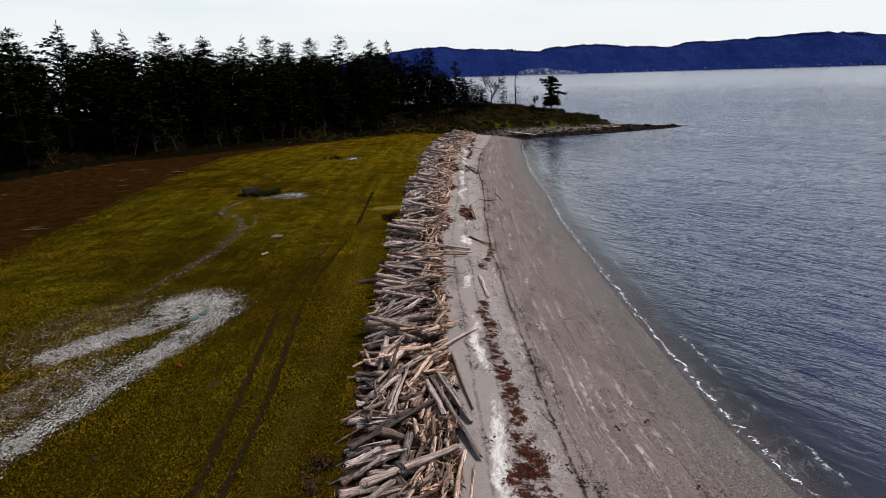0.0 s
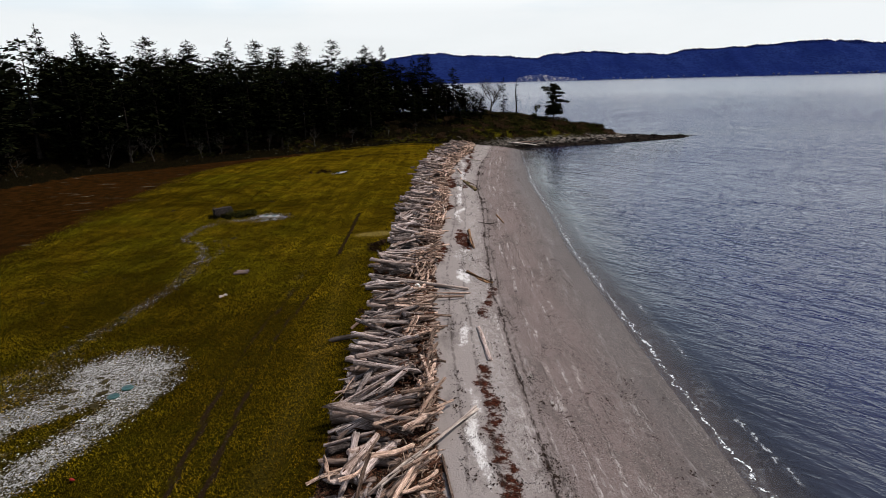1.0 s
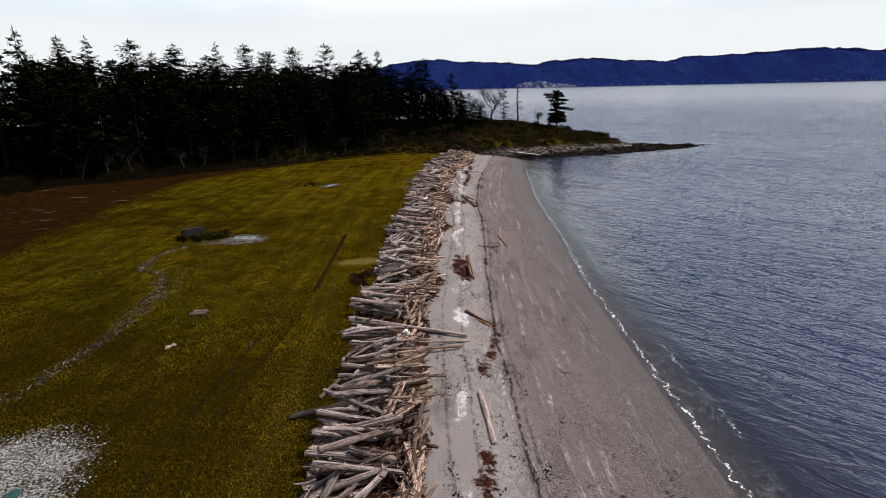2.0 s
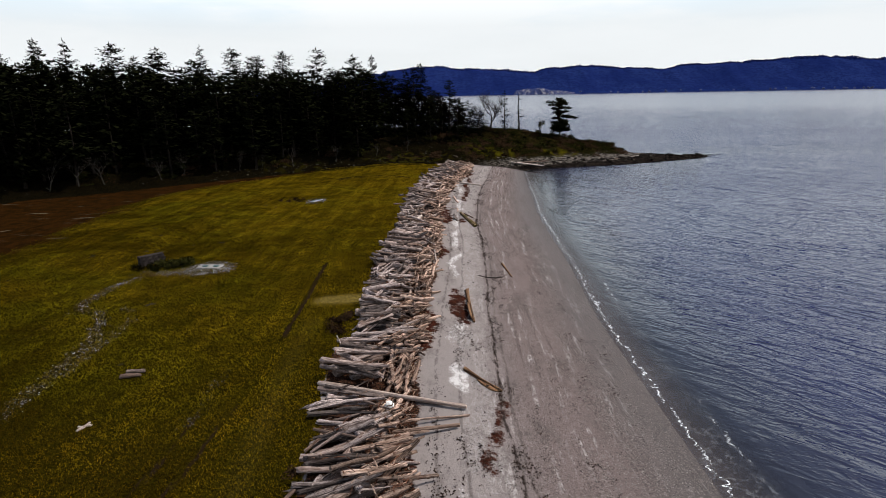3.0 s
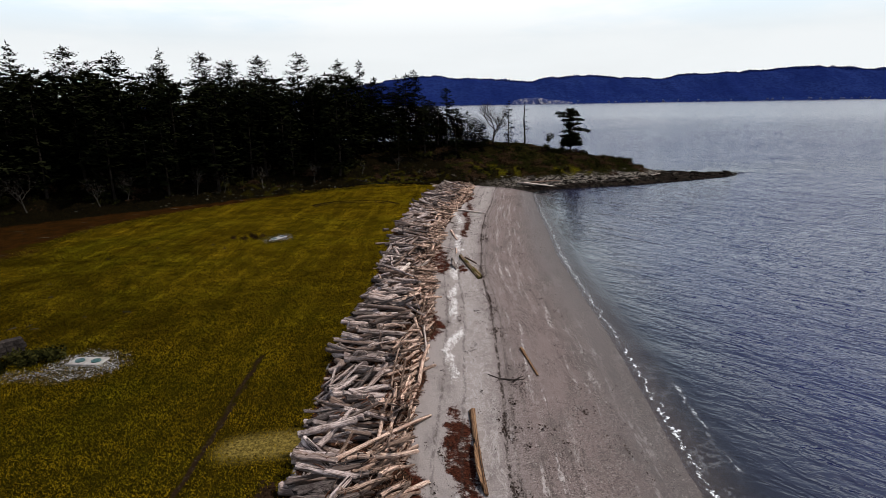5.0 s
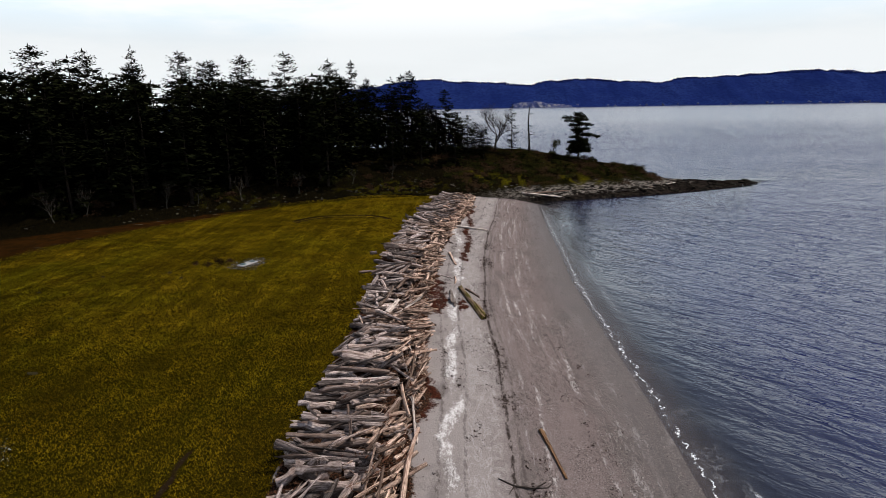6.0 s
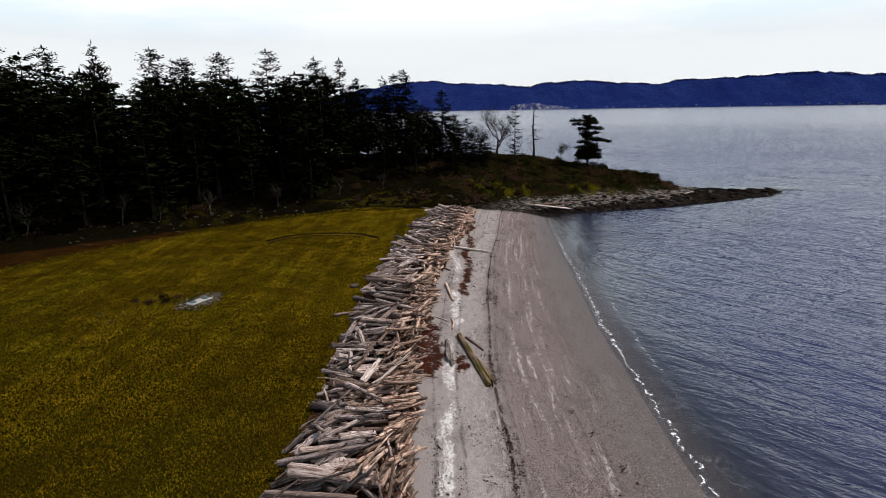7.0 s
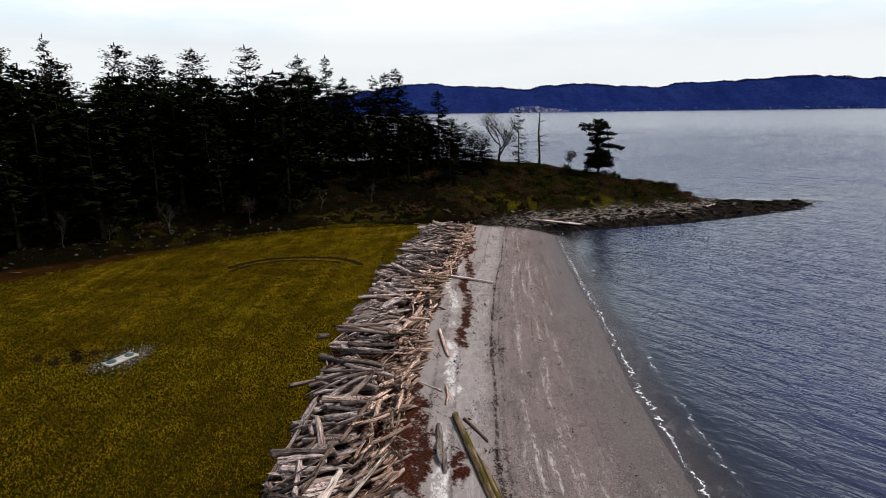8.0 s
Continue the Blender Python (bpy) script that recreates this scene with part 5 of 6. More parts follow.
# the firs that make the skyline: x, y, height of the tip, kind, breadth
SKYLINE = [(-54.6, 171, 29.3, 5, 0.8), (-53.1, 190, 30.0, 1, 1.0), (-46.6, 188.9, 27.9, 3, 1.0), (-39.4, 189.7, 29.0, 1, 1.05), (-31.5, 195, 29.9, 6, 1.0),
           (-21.5, 194, 28.2, 4, 1.0), (-16.2, 193, 27.8, 2, 0.85), (-10.3, 184.8, 22.3, 4, 1.4), (-6.5, 187.6, 23.9, 5, 1.1), (-3.0, 190, 25.2, 0, 1.25), (-1.0, 186, 19.5, 6, 1.3), (-8.2, 190, 20.5, 3, 1.3), (-13.5, 188, 22.0, 6, 1.2),
           (4.4, 186, 21.1, 2, 1.5), (1.8, 189, 17.5, 4, 1.3), (6.8, 188, 16.5, 3, 1.2), (-83.8, 188, 31.6, 1, 1.0), (-69.7, 182.8, 29.9, 4, 1.1), (-92.1, 183.3, 32.3, 5, 0.9), (-99.6, 182, 32.3, 0, 0.9),
           (-112, 184, 35.0, 5, 0.9), (-127, 184, 33.8, 1, 1.0), (-62, 186, 27.0, 3, 1.0), (-76, 184, 28.0, 6, 0.9), (-26.5, 190, 24.0, 3, 1.0),
           (-4.8, 184, 24.2, 2, 1.25), (-12.2, 186, 23.6, 0, 1.2), (-18.8, 188, 25.0, 4, 1.1), (2.4, 184.5, 17.0, 0, 1.35), (7.8, 185.5, 15.2, 0, 1.3), (11.0, 187, 14.2, 6, 1.35)]


def build_forest():
    for i, (x, y, top, kind, wide) in enumerate(SKYLINE):
        plant("fir_tree", FIRS[kind], x, y, top, "tall dark ragged fir standing above the forest" if top > 27 else "dark fir at the thin end of the forest", 70 * i, wide=wide)
    r = random.Random(31)
    spots = [(x, y) for x, y, *_ in SKYLINE]
    n = 0
    tries = 0
    while n < 268 and tries < 9000:
        tries += 1
        x = r.uniform(-150, 3) if r.random() < 0.82 else r.uniform(-60, 8)
        lo, hi = float(along(BANK, x)) + 7, float(along(CREST_Y, x)) + 14
        y = lo + (hi - lo) * r.random()
        if x > -14 and y < 176:
            continue
        if min((x - a) ** 2 + (y - b) ** 2 for a, b in spots) < (2.7 if x < -15 else 3.2) ** 2:
            continue
        front = smooth(y, lo, lo + 12)
        top = r.uniform(15, 19.5) + 5.0 * float(front) if x < -14 else r.uniform(13.0, 18.0)
        if x < -60:
            top += r.uniform(0.0, 3.5)
        spots.append((x, y))
        plant("fir_tree", PACKED[r.randrange(4)], x, y, top, "dark fir in the dense forest", r.uniform(0, 360), wide=r.uniform(1.1, 1.5))
        n += 1


build_forest()


def bare_tree_mesh(name, seed, material, H=8.0, depth=4, trunk_r=0.2, spread=0.55, fork=3, lean=(0, 0)):
    r = random.Random(seed)
    s = Soup()

    def grow(p, d, length, rad, level):
        pts, q = [p], p
        rads = [rad]
        steps = 4
        for k in range(steps):
            d = (d + Vector((r.uniform(-1, 1), r.uniform(-1, 1), r.uniform(-0.5, 0.8))) * 0.2).normalized()
            q = q + d * (length / steps)
            pts.append(q)
            rads.append(rad * (1 - 0.5 * (k + 1) / steps))
        s.tube(pts, rads, 6 if level < 2 else 3, level == 0)
        if level < depth:
            for _ in range(fork + (level == 1)):
                at = r.randint(2, steps)
                v = (d + Vector((r.uniform(-1, 1), r.uniform(-1, 1), r.uniform(-0.3, 0.7))) * spread * 1.6).normalized()
                grow(pts[at], v, length * r.uniform(0.58, 0.85), rads[at] * 0.80, level + 1)

    grow(Vector((0, 0, 0)), Vector((lean[0], lean[1], 1)).normalized(), H * 0.31, trunk_r, 0)
    return s.mesh(name, material)


def snag_mesh(H, seed):
    r = random.Random(seed)
    s = Soup()
    hs = [0, 0.5, 2, 4, 6, 8, H - 0.6, H]
    pts = [Vector((0.12 * math.sin(h * 0.8) - 0.02 * h, 0.1 * math.sin(h), h)) for h in hs]
    s.tube(pts, [0.34, 0.25, 0.21, 0.18, 0.15, 0.12, 0.08, 0.03], 7)
    for _ in range(22):
        h = r.uniform(2.2, H - 0.6)
        a = r.choice((r.gauss(0, 0.7), r.uniform(0, 6.28)))
        L = r.uniform(0.4, 2.3) * (1.15 - h / H * 0.6)
        p = Vector((0.12 * math.sin(h * 0.8) - 0.02 * h, 0.1 * math.sin(h), h))
        d = Vector((math.cos(a), math.sin(a), r.uniform(-0.35, 0.15)))
        s.tube([p, p + d * L * 0.55, p + d * L + Vector((0, 0, 0.1 * L))], [0.08, 0.05, 0.015], 4, False)
    return s.mesh("snag_trunk", MAT_BARK)


def clump_mesh(name, seed, material, n=260, rx=1.0, rz=0.8, leaf=0.16):
    """A shrub of many small leaves on a few stems, uneven and gappy; 1 m in radius."""
    r = random.Random(seed)
    s = Soup()
    lumps = [(Vector((r.uniform(-0.6, 0.6) * rx, r.uniform(-0.6, 0.6), r.uniform(0.25, 0.75) * rz)), r.uniform(0.25, 0.5)) for _ in range(7)]
    for c, q in lumps:
        s.tube([Vector((c.x * 0.2, c.y * 0.2, -0.1)), c * 0.6 + Vector((0, 0, 0.05)), c + Vector((0, 0, q * 0.6))], [0.025, 0.016, 0.006], 3, False)
    for _ in range(n):
        c, q = r.choice(lumps)
        v = Vector((r.gauss(0, 1), r.gauss(0, 1), r.gauss(0, 1))).normalized() * q * r.uniform(0.55, 1.1)
        p = c + v
        if p.z < 0:
            p.z = abs(p.z) * 0.5
        a = Vector((r.gauss(0, 1), r.gauss(0, 1), r.gauss(0, 1))).normalized()
        b = a.orthogonal().normalized()
        k = leaf * r.uniform(0.5, 1.2)
        s.face(p - a * k, p + b * k * 0.45, p + a * k, p - b * k * 0.45)
    return s.mesh(name, material)


SHRUBS = [clump_mesh("shrub", 50 + i, MAT_SHRUB) for i in range(4)] + [clump_mesh("briar_shrub", 60 + i, MAT_BRIAR, 220, leaf=0.13) for i in range(2)]


def plant_shrub(x, y, size, tall, label, kind, group="shrubs on the headland", name="shrub"):
    ob = new(name, SHRUBS[kind % len(SHRUBS)])
    ob.matrix_basis = pose(x, y, height(x, y) - 0.06 * size, 0, 0, (x * 37 + y * 53) % 360) @ Matrix.Diagonal((size, size, tall, 1))
    return tagged(ob, label, "shrub", group)


def pine_meshes():
    """A wind-shaped pine 10.2 m high: bare low stem, uneven limbs with dense tufts at their ends."""
    r = random.Random(14)
    trunk, crown = Soup(), Soup()
    mid = lambda h: Vector((0.25 * math.sin(h * 0.5) - 0.03 * h, 0.1 * math.sin(h * 0.8), h))
    trunk.tube([mid(h) for h in (0, 0.5, 2, 4, 6, 8, 9.6)], [0.30, 0.24, 0.21, 0.18, 0.14, 0.09, 0.03], 8)
    limbs = [(9.0, 3.3, 3.2, 0.0), (9.3, 0.1, 1.9, 0.0), (8.6, 0.3, 2.6, -0.1), (8.3, 2.6, 2.5, 0.0), (7.6, -0.2, 3.0, -0.2), (7.4, 3.4, 1.7, 0.0), (6.6, 0.2, 2.4, -0.1), (6.3, 3.0, 1.4, 0.1),
             (5.7, -0.1, 4.4, -0.9), (5.4, 0.5, 3.2, -0.5), (5.0, 3.3, 1.9, -0.2), (4.2, 0.1, 2.0, -0.2), (4.0, 3.0, 2.3, -0.3), (3.4, -0.4, 2.4, -0.3), (3.2, 3.5, 2.4, -0.3),
             (2.6, 0.2, 2.6, -0.4), (2.5, 2.8, 2.5, -0.4), (2.0, -0.3, 2.4, -0.3), (1.9, 3.3, 2.2, -0.4)]
    limbs += [(r.uniform(1.8, 9.2), r.choice((1.57, -1.57)) + r.uniform(-0.7, 0.7), r.uniform(1.0, 2.4), r.uniform(-0.4, 0.1)) for _ in range(26)]
    limbs += [(r.uniform(1.6, 4.4), r.uniform(0, 6.28), r.uniform(1.4, 2.5), r.uniform(-0.5, 0.0)) for _ in range(22)]
    limbs += [(r.uniform(9.2, 9.8), r.uniform(0, 6.28), r.uniform(0.4, 1.0), 0.3) for _ in range(5)]
    for h, az, ln, rise in limbs:
        root = mid(h)
        d = Vector((math.cos(az), math.sin(az), 0))
        pts = [root, root + d * ln * 0.5 + Vector((0, 0, 0.1 + rise * 0.3)), root + d * ln + Vector((0, 0, rise + 0.15))]
        trunk.tube(pts, [0.08, 0.05, 0.015], 4, False)
        for q in range(int(40 + ln * 60)):
            s0 = r.uniform(0.08, 1.0) ** 0.75
            c = pts[0].lerp(pts[1], s0 * 2) if s0 < 0.5 else pts[1].lerp(pts[2], s0 * 2 - 1)
            c = c + Vector((r.gauss(0, 0.25), r.gauss(0, 0.38), r.gauss(0.0, 0.16)))
            out = (d * r.uniform(0.1, 1) + Vector((r.gauss(0, 0.5), r.gauss(0, 0.5), r.gauss(0.15, 0.4)))).normalized()
            w = out.orthogonal().normalized()
            k = r.uniform(0.22, 0.48)
            crown.face(c - out * k * 0.5, c + w * k * 0.3, c + out * k * 0.6, c - w * k * 0.3)
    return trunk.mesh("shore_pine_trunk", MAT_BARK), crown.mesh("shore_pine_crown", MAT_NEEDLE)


def build_headland_trees():
    oak = bare_tree_mesh("bare_oak", 4, MAT_BARK, 12.5, 5, 0.30, 0.72, 4, (0.04, 0))
    plant("bare_oak", (oak, None), 15.6, 189, 19.8, "leafless dark oak with crooked spreading limbs", 40, "single trees on the headland", "oak", unit=12.0)
    oak2 = bare_tree_mesh("bare_oak", 9, MAT_BARK, 10.0, 5, 0.24, 0.72, 3)
    plant("bare_oak", (oak2, None), 12.2, 192, 18.0, "leafless dark oak behind the firs", 120, "single trees on the headland", "oak", unit=10.0)
    plant("bare_oak", (oak2, None), 8.0, 191, 17.0, "leafless dark oak behind the firs", 230, "single trees on the headland", "oak", unit=10.0)
    thin = conifer_meshes("thin_fir", 17, 0.6, 0.12, 0.17, 1.0, whorls=20, sprigs=7)
    plant("fir_tree", thin, 19.2, 188, 18.0, "thin sparse fir with gappy branches", 15, "single trees on the headland")
    plant("fir_tree", FIRS[6], 9.3, 184, 15.8, "low broad dark fir", 15, "single trees on the headland", wide=1.35)
    plant("fir_tree", FIRS[4], 12.6, 183, 13.2, "low broad dark fir", 200, "single trees on the headland", wide=1.5)
    plant("fir_tree", FIRS[3], 0.6, 186, 18.2, "low broad dark fir", 75, "single trees on the headland", wide=1.2)
    e = new("snag")
    e.matrix_basis = pose(23.2, 189, height(23.2, 189) - 0.1)
    tagged(e, "bare dead standing trunk with short branch stubs", "snag", "single trees on the headland")
    part("trunk", snag_mesh(10.3, 3), e)
    plant("shore_pine", pine_meshes(), 34.4, 189.5, 16.0, "wind-shaped dark pine alone on the point", 0, "single trees on the headland", "pine", unit=10.2)
    low = clump_mesh("low_crown", 81, MAT_SHRUB, 420, leaf=0.14)
    e = new("small_tree")
    e.matrix_basis = pose(29.6, 191.5, height(29.6, 191.5) - 0.1)
    tagged(e, "small sparse leafy tree on the ridge of the point", "small tree", "single trees on the headland")
    part("trunk", bare_tree_mesh("small_tree_trunk", 23, MAT_BARK, 4.6, 3, 0.09, 0.6, 3), e)
    part("crown", clump_mesh("small_tree_crown", 82, MAT_SHRUB, 330, leaf=0.10), e).matrix_basis = pose(0.1, 0, 2.0) @ Matrix.Diagonal((1.5, 1.5, 2.4, 1))
    for x, y, s, t in ((28.6, 191, 0.8, 1.0), (32.4, 190.3, 1.0, 1.2)):
        ob = new("bush", low)
        ob.matrix_basis = pose(x, y, height(x, y) - 0.05, 0, 0, x * 90) @ Matrix.Diagonal((s, s, t, 1))
        tagged(ob, "dense leafy bush on the ridge of the point", "bush", "single trees on the headland")
    dead = [bare_tree_mesh("dead_tree", 70 + i, MAT_GREYBARK, 7.5, 4, 0.10, 0.75, 3, (0.2 * (-1) ** i, 0)) for i in range(4)]
    r = random.Random(8)
    for i, (x, y, h) in enumerate(((-66, 127, 9), (-58, 130, 8.5), (-62, 129, 7), (-47, 137.5, 6.5), (-38, 143, 6), (-29, 150, 6.5), (-21, 156, 6), (-13, 164, 5.0), (-50, 135, 6), (-34.5, 146, 4.5), (-6, 168, 5), (-74, 112, 8))):
        e = new("dead_tree")
        e.matrix_basis = pose(x, y, height(x, y) - 0.1, 0, 0, 71 * i) @ Matrix.Diagonal((h / 7.5, h / 7.5, h / 7.5, 1))
        tagged(e, "leafless grey small tree in front of the dark forest", "bare tree", "bare trees at the forest edge")
        part("trunk", dead[i % 4], e)
    # undergrowth along the bank and over the headland
    n = 0
    while n < 150:
        x = r.uniform(-95, 52)
        yb, yc = float(along(BANK, x)), float(along(CREST_Y, x))
        y = yb + (yc - yb) * r.uniform(0.06 if x < 18 else 0.30, 1.0) ** 0.9
        if x > 26 and height(x, y) < 2.0:
            continue
        if blob(np.array(x), np.array(y), 33, 176, 6, 3, 10) > 0.4:
            continue
        size = r.uniform(0.5, 1.3) if x > 5 else r.uniform(0.7, 2.2)
        k = r.randrange(6)
        plant_shrub(x, y, size, size * r.uniform(0.6, 1.1), "dark evergreen shrub on the bank" if k < 4 else "brown leafless briar on the bank", k)
        n += 1
    n = 0
    while n < 190:
        x = r.uniform(4, 50)
        yb, yc = float(along(BANK, x)), float(along(CREST_Y, x))
        y = yb + (yc - yb) * r.uniform(0.28, 1.0)
        if height(x, y) < 2.4:
            continue
        size = r.uniform(0.35, 1.15)
        k = r.randrange(6)
        plant_shrub(x, y, size, size * r.uniform(0.5, 1.0), "low dark evergreen shrub on the point" if k < 4 else "low brown leafless briar on the point", k)
        n += 1
    for x, y, s in ((34.0, 189, 0.9), (35.2, 188.6, 0.7), (37.6, 190, 1.3), (40.5, 190.5, 0.9), (43.2, 190.6, 0.9), (46.6, 190.2, 1.5), (48.6, 189.6, 1.1), (51.2, 188.4, 0.9), (38.8, 187, 1.2), (44.8, 188.0, 1.2)):
        plant_shrub(x, y, s, s * 0.95, "dark evergreen shrub on the ridge of the point", int(x) % 4)


build_headland_trees()


def build_brush():
    """Low tangled brush between the shrubs of the bank and the point."""
    r = random.Random(31)
    green, brown = Soup(), Soup()
    for _ in range(5200):
        x = r.uniform(-80, 53) if r.random() < 0.4 else r.uniform(2, 53)
        yb, yc = float(along(BANK, x)), float(along(CREST_Y, x))
        y = yb + (yc - yb) * r.uniform(0.08 if x < 14 else 0.22, 1.0)
        z = height(x, y)
        if z < 1.5 and x > 14 or noise.noise(Vector((x * 0.16, y * 0.16, 7.0))) < -0.12 or blob(np.array(x), np.array(y), 33, 176, 6, 3, 10) > 0.4:
            continue
        s = green if noise.noise(Vector((x * 0.25, y * 0.25, 1.0))) > -0.05 else brown
        big = r.uniform(0.25, 0.85)
        for _ in range(22):
            p = Vector((x + r.gauss(0, big * 0.5), y + r.gauss(0, big * 0.5), z + abs(r.gauss(0, big * 0.42))))
            a = Vector((r.gauss(0, 1), r.gauss(0, 1), r.gauss(0.4, 1))).normalized()
            b = a.orthogonal().normalized()
            k = r.uniform(0.05, 0.17)
            s.face(p - a * k, p + b * k * 0.4, p + a * k, p - b * k * 0.4)
    tagged(new("brush", green.mesh("brush_green", MAT_SHRUB)), "low dark evergreen brush covering the bank", "brush", kind="stuff")
    tagged(new("brush", brown.mesh("brush_brown", MAT_BRIAR)), "low brown leafless brush covering the bank", "brush", kind="stuff")


build_brush()


def build_rocks():
    dry = [rock_mesh("shore_rock", 10 + i, MAT_ROCK) for i in range(5)]
    # rock of the forest bank, darker and yellower than the shore rock
    dim = plain_material("dim_bank_rock", (0.008, 0.007, 0.005), (0.048, 0.042, 0.028), 1.6, bump=0.8, depth=0.08)
    bank = [rock_mesh("bank_rock", 30 + i, dim) for i in range(5)]
    wet = [rock_mesh("tidal_rock", 20 + i, MAT_WETROCK) for i in range(5)]
    r = random.Random(44)
    for i in range(120):
        x = r.uniform(14, 60)
        yb, yc = float(along(BANK, x)), float(along(CREST_Y, x))
        y = yb + (yc - yb) * r.uniform(0.03, 0.22)
        z = height(x, y)
        if z < 0.5:
            continue
        s = r.uniform(0.12, 0.45) if i % 5 else r.uniform(0.35, 0.8)
        ob = new("boulder", dry[i % 5] if z > 1.2 else wet[i % 5])
        ob.matrix_basis = pose(x, y, z - 0.12 * s, r.uniform(-12, 12), r.uniform(-12, 12), r.uniform(0, 360)) @ Matrix.Diagonal((s * r.uniform(0.9, 1.8), s, s * 0.8, 1))
        tagged(ob, "pale grey rock on the bank of the point" if z > 1.2 else "dark wet rock at the tide line", "rock", "rocks of the point")
    for i in range(210):
        x = r.uniform(20, 76) if i % 2 else r.uniform(50, 77)
        yb, yc = float(along(BANK, x)), float(along(CREST_Y, x))
        y = yb + r.uniform(0.0, 4.5) if x < 54 else yb + (yc - yb) * r.uniform(0.0, 1.0)
        s = r.uniform(0.2, 0.8)
        ob = new("tidal_rock", wet[i % 5])
        ob.matrix_basis = pose(x, y, max(height(x, y), -0.25) - 0.05, r.uniform(-10, 10), r.uniform(-10, 10), r.uniform(0, 360)) @ Matrix.Diagonal((s * 1.6, s, s * 0.7, 1))
        tagged(ob, "low black weed-covered rock at the waterline", "rock", "tidal rocks of the point")
    ob = new("tidal_rock", wet[2])
    ob.matrix_basis = pose(72.2, 186.6, -0.05, 0, 0, 20) @ Matrix.Diagonal((2.2, 0.7, 0.5, 1))
    tagged(ob, "outlying black rock just off the point", "rock", "tidal rocks of the point")
    # rocks and dead wood on the bank below the forest
    for i in range(170):
        x = r.uniform(-42, 14)
        y = float(along(BANK, x)) + abs(r.gauss(0, 1)) * 4 + 1.0
        s = r.uniform(0.08, 0.26)
        ob = new("bank_rock", bank[i % 5])
        ob.matrix_basis = pose(x, y, height(x, y), r.uniform(-15, 15), r.uniform(-15, 15), r.uniform(0, 360)) @ Matrix.Diagonal((s * 1.5, s, s, 1))
        tagged(ob, "small pale rock on the dark bank below the forest", "rock", "rocks on the forest bank")
    for i in range(7):
        x = r.uniform(-28, 8)
        y = float(along(BANK, x)) + r.uniform(-0.5, 7)
        a, ln = r.uniform(-0.6, 0.6), r.uniform(1.0, 3.2)
        p, q = (x - ln / 2 * math.cos(a), y - ln / 2 * math.sin(a)), (x + ln / 2 * math.cos(a), y + ln / 2 * math.sin(a))
        lay_log("dark", (*p, height(*p) + 0.03), (*q, height(*q) + 0.03), r.uniform(0.03, 0.07), "weathered stick of deadwood on the forest bank", "deadwood on the forest bank", i)
    for kind, a, b, rad, text in (("pale", (18.7, 166.5), (26.0, 167.0), 0.24, "pale stranded tree trunk with roots on the shore rocks"), ("tan", (45.8, 175.1), (51.6, 177.8), 0.22, "straight tan log stranded on dark shore rocks"),
                                  ("pale", (51.6, 180.6), (54.8, 184.4), 0.13, "pale pole leaning on the rocks of the point"), ("dark", (19.5, 166.6), (28, 169.6), 0.2, "dark log along the shore rocks"), ("dark", (38, 171.6), (42, 172.8), 0.15, "dark log along the shore rocks")):
        lay_log(kind, (*a, height(*a) + rad * 0.8), (*b, height(*b) + rad * 0.8), rad, text, "logs stranded on the point", 1)


build_rocks()


# ---- small things on the turf and sand ----
MAT_LID = plain_material("green_plastic_lid", (0.003, 0.028, 0.027), (0.006, 0.045, 0.042), 2.0, 0.55, 0.1, 0.4, local=True)
MAT_PAD = plain_material("pale_concrete", (0.20, 0.185, 0.168), (0.31, 0.29, 0.265), 3.0, 0.9, 0.3, local=True)
MAT_STONE = plain_material("weathered_block", (0.018, 0.014, 0.012), (0.045, 0.036, 0.032), 4.0, 0.95, 0.7, local=True)
MAT_BUOY = plain_material("white_foam", (0.70, 0.69, 0.66), (0.82, 0.81, 0.79), 4.0, 0.7, 0.3, local=True)
MAT_RED = plain_material("faded_red_plastic", (0.15, 0.012, 0.010), (0.21, 0.022, 0.016), 4.0, 0.6, 0.2, local=True)


def lid_meshes():
    bm = bmesh.new()
    n = 28
    rings = []
    for rad, z in ((0.30, 0.0), (0.30, 0.045), (0.285, 0.06), (0.25, 0.062), (0.24, 0.052), (0.05, 0.058)):
        rings.append([bm.verts.new((rad * math.cos(6.28319 * k / n), rad * math.sin(6.28319 * k / n), z)) for k in range(n)])
    for a, b in zip(rings[:-1], rings[1:]):
        for k in range(n):
            bm.faces.new((a[k], a[(k + 1) % n], b[(k + 1) % n], b[k]))
    bm.faces.new(rings[-1])
    return bm_mesh("tank_lid", bm, MAT_LID), box_mesh("lid_rib", 0.40, 0.03, 0.012, MAT_LID, 0.004), box_mesh("lid_bolt", 0.03, 0.03, 0.02, MAT_STONE, 0.005)


LID = lid_meshes()


def tank_lid(x, y, z, turn, label):
    e = new("tank_lid")
    e.matrix_basis = pose(x, y, z, 0, 0, turn)
    tagged(e, label, "tank lid", "buried tank lids")
    disc = part("disc", LID[0], e)
    for k in range(3):
        part("rib", LID[1], disc).matrix_basis = pose(0, 0, 0.056, 0, 0, 60 * k)
    for k in range(4):
        part("bolt", LID[2], disc).matrix_basis = pose(0.262 * math.cos(k * 1.571), 0.262 * math.sin(k * 1.571), 0.056)
    return e


def concrete_pad(x, y, sx, sy, turn, label):
    z = height(x, y) - 0.09
    ob = new("concrete_pad", box_mesh("concrete_pad", sx, sy, 0.16, MAT_PAD, 0.015, 0.01, int(x * 10)))
    ob.matrix_basis = pose(x, y, z, 0, 0, turn)
    tagged(ob, label, "concrete slab", "buried tank slabs")
    return z + 0.155


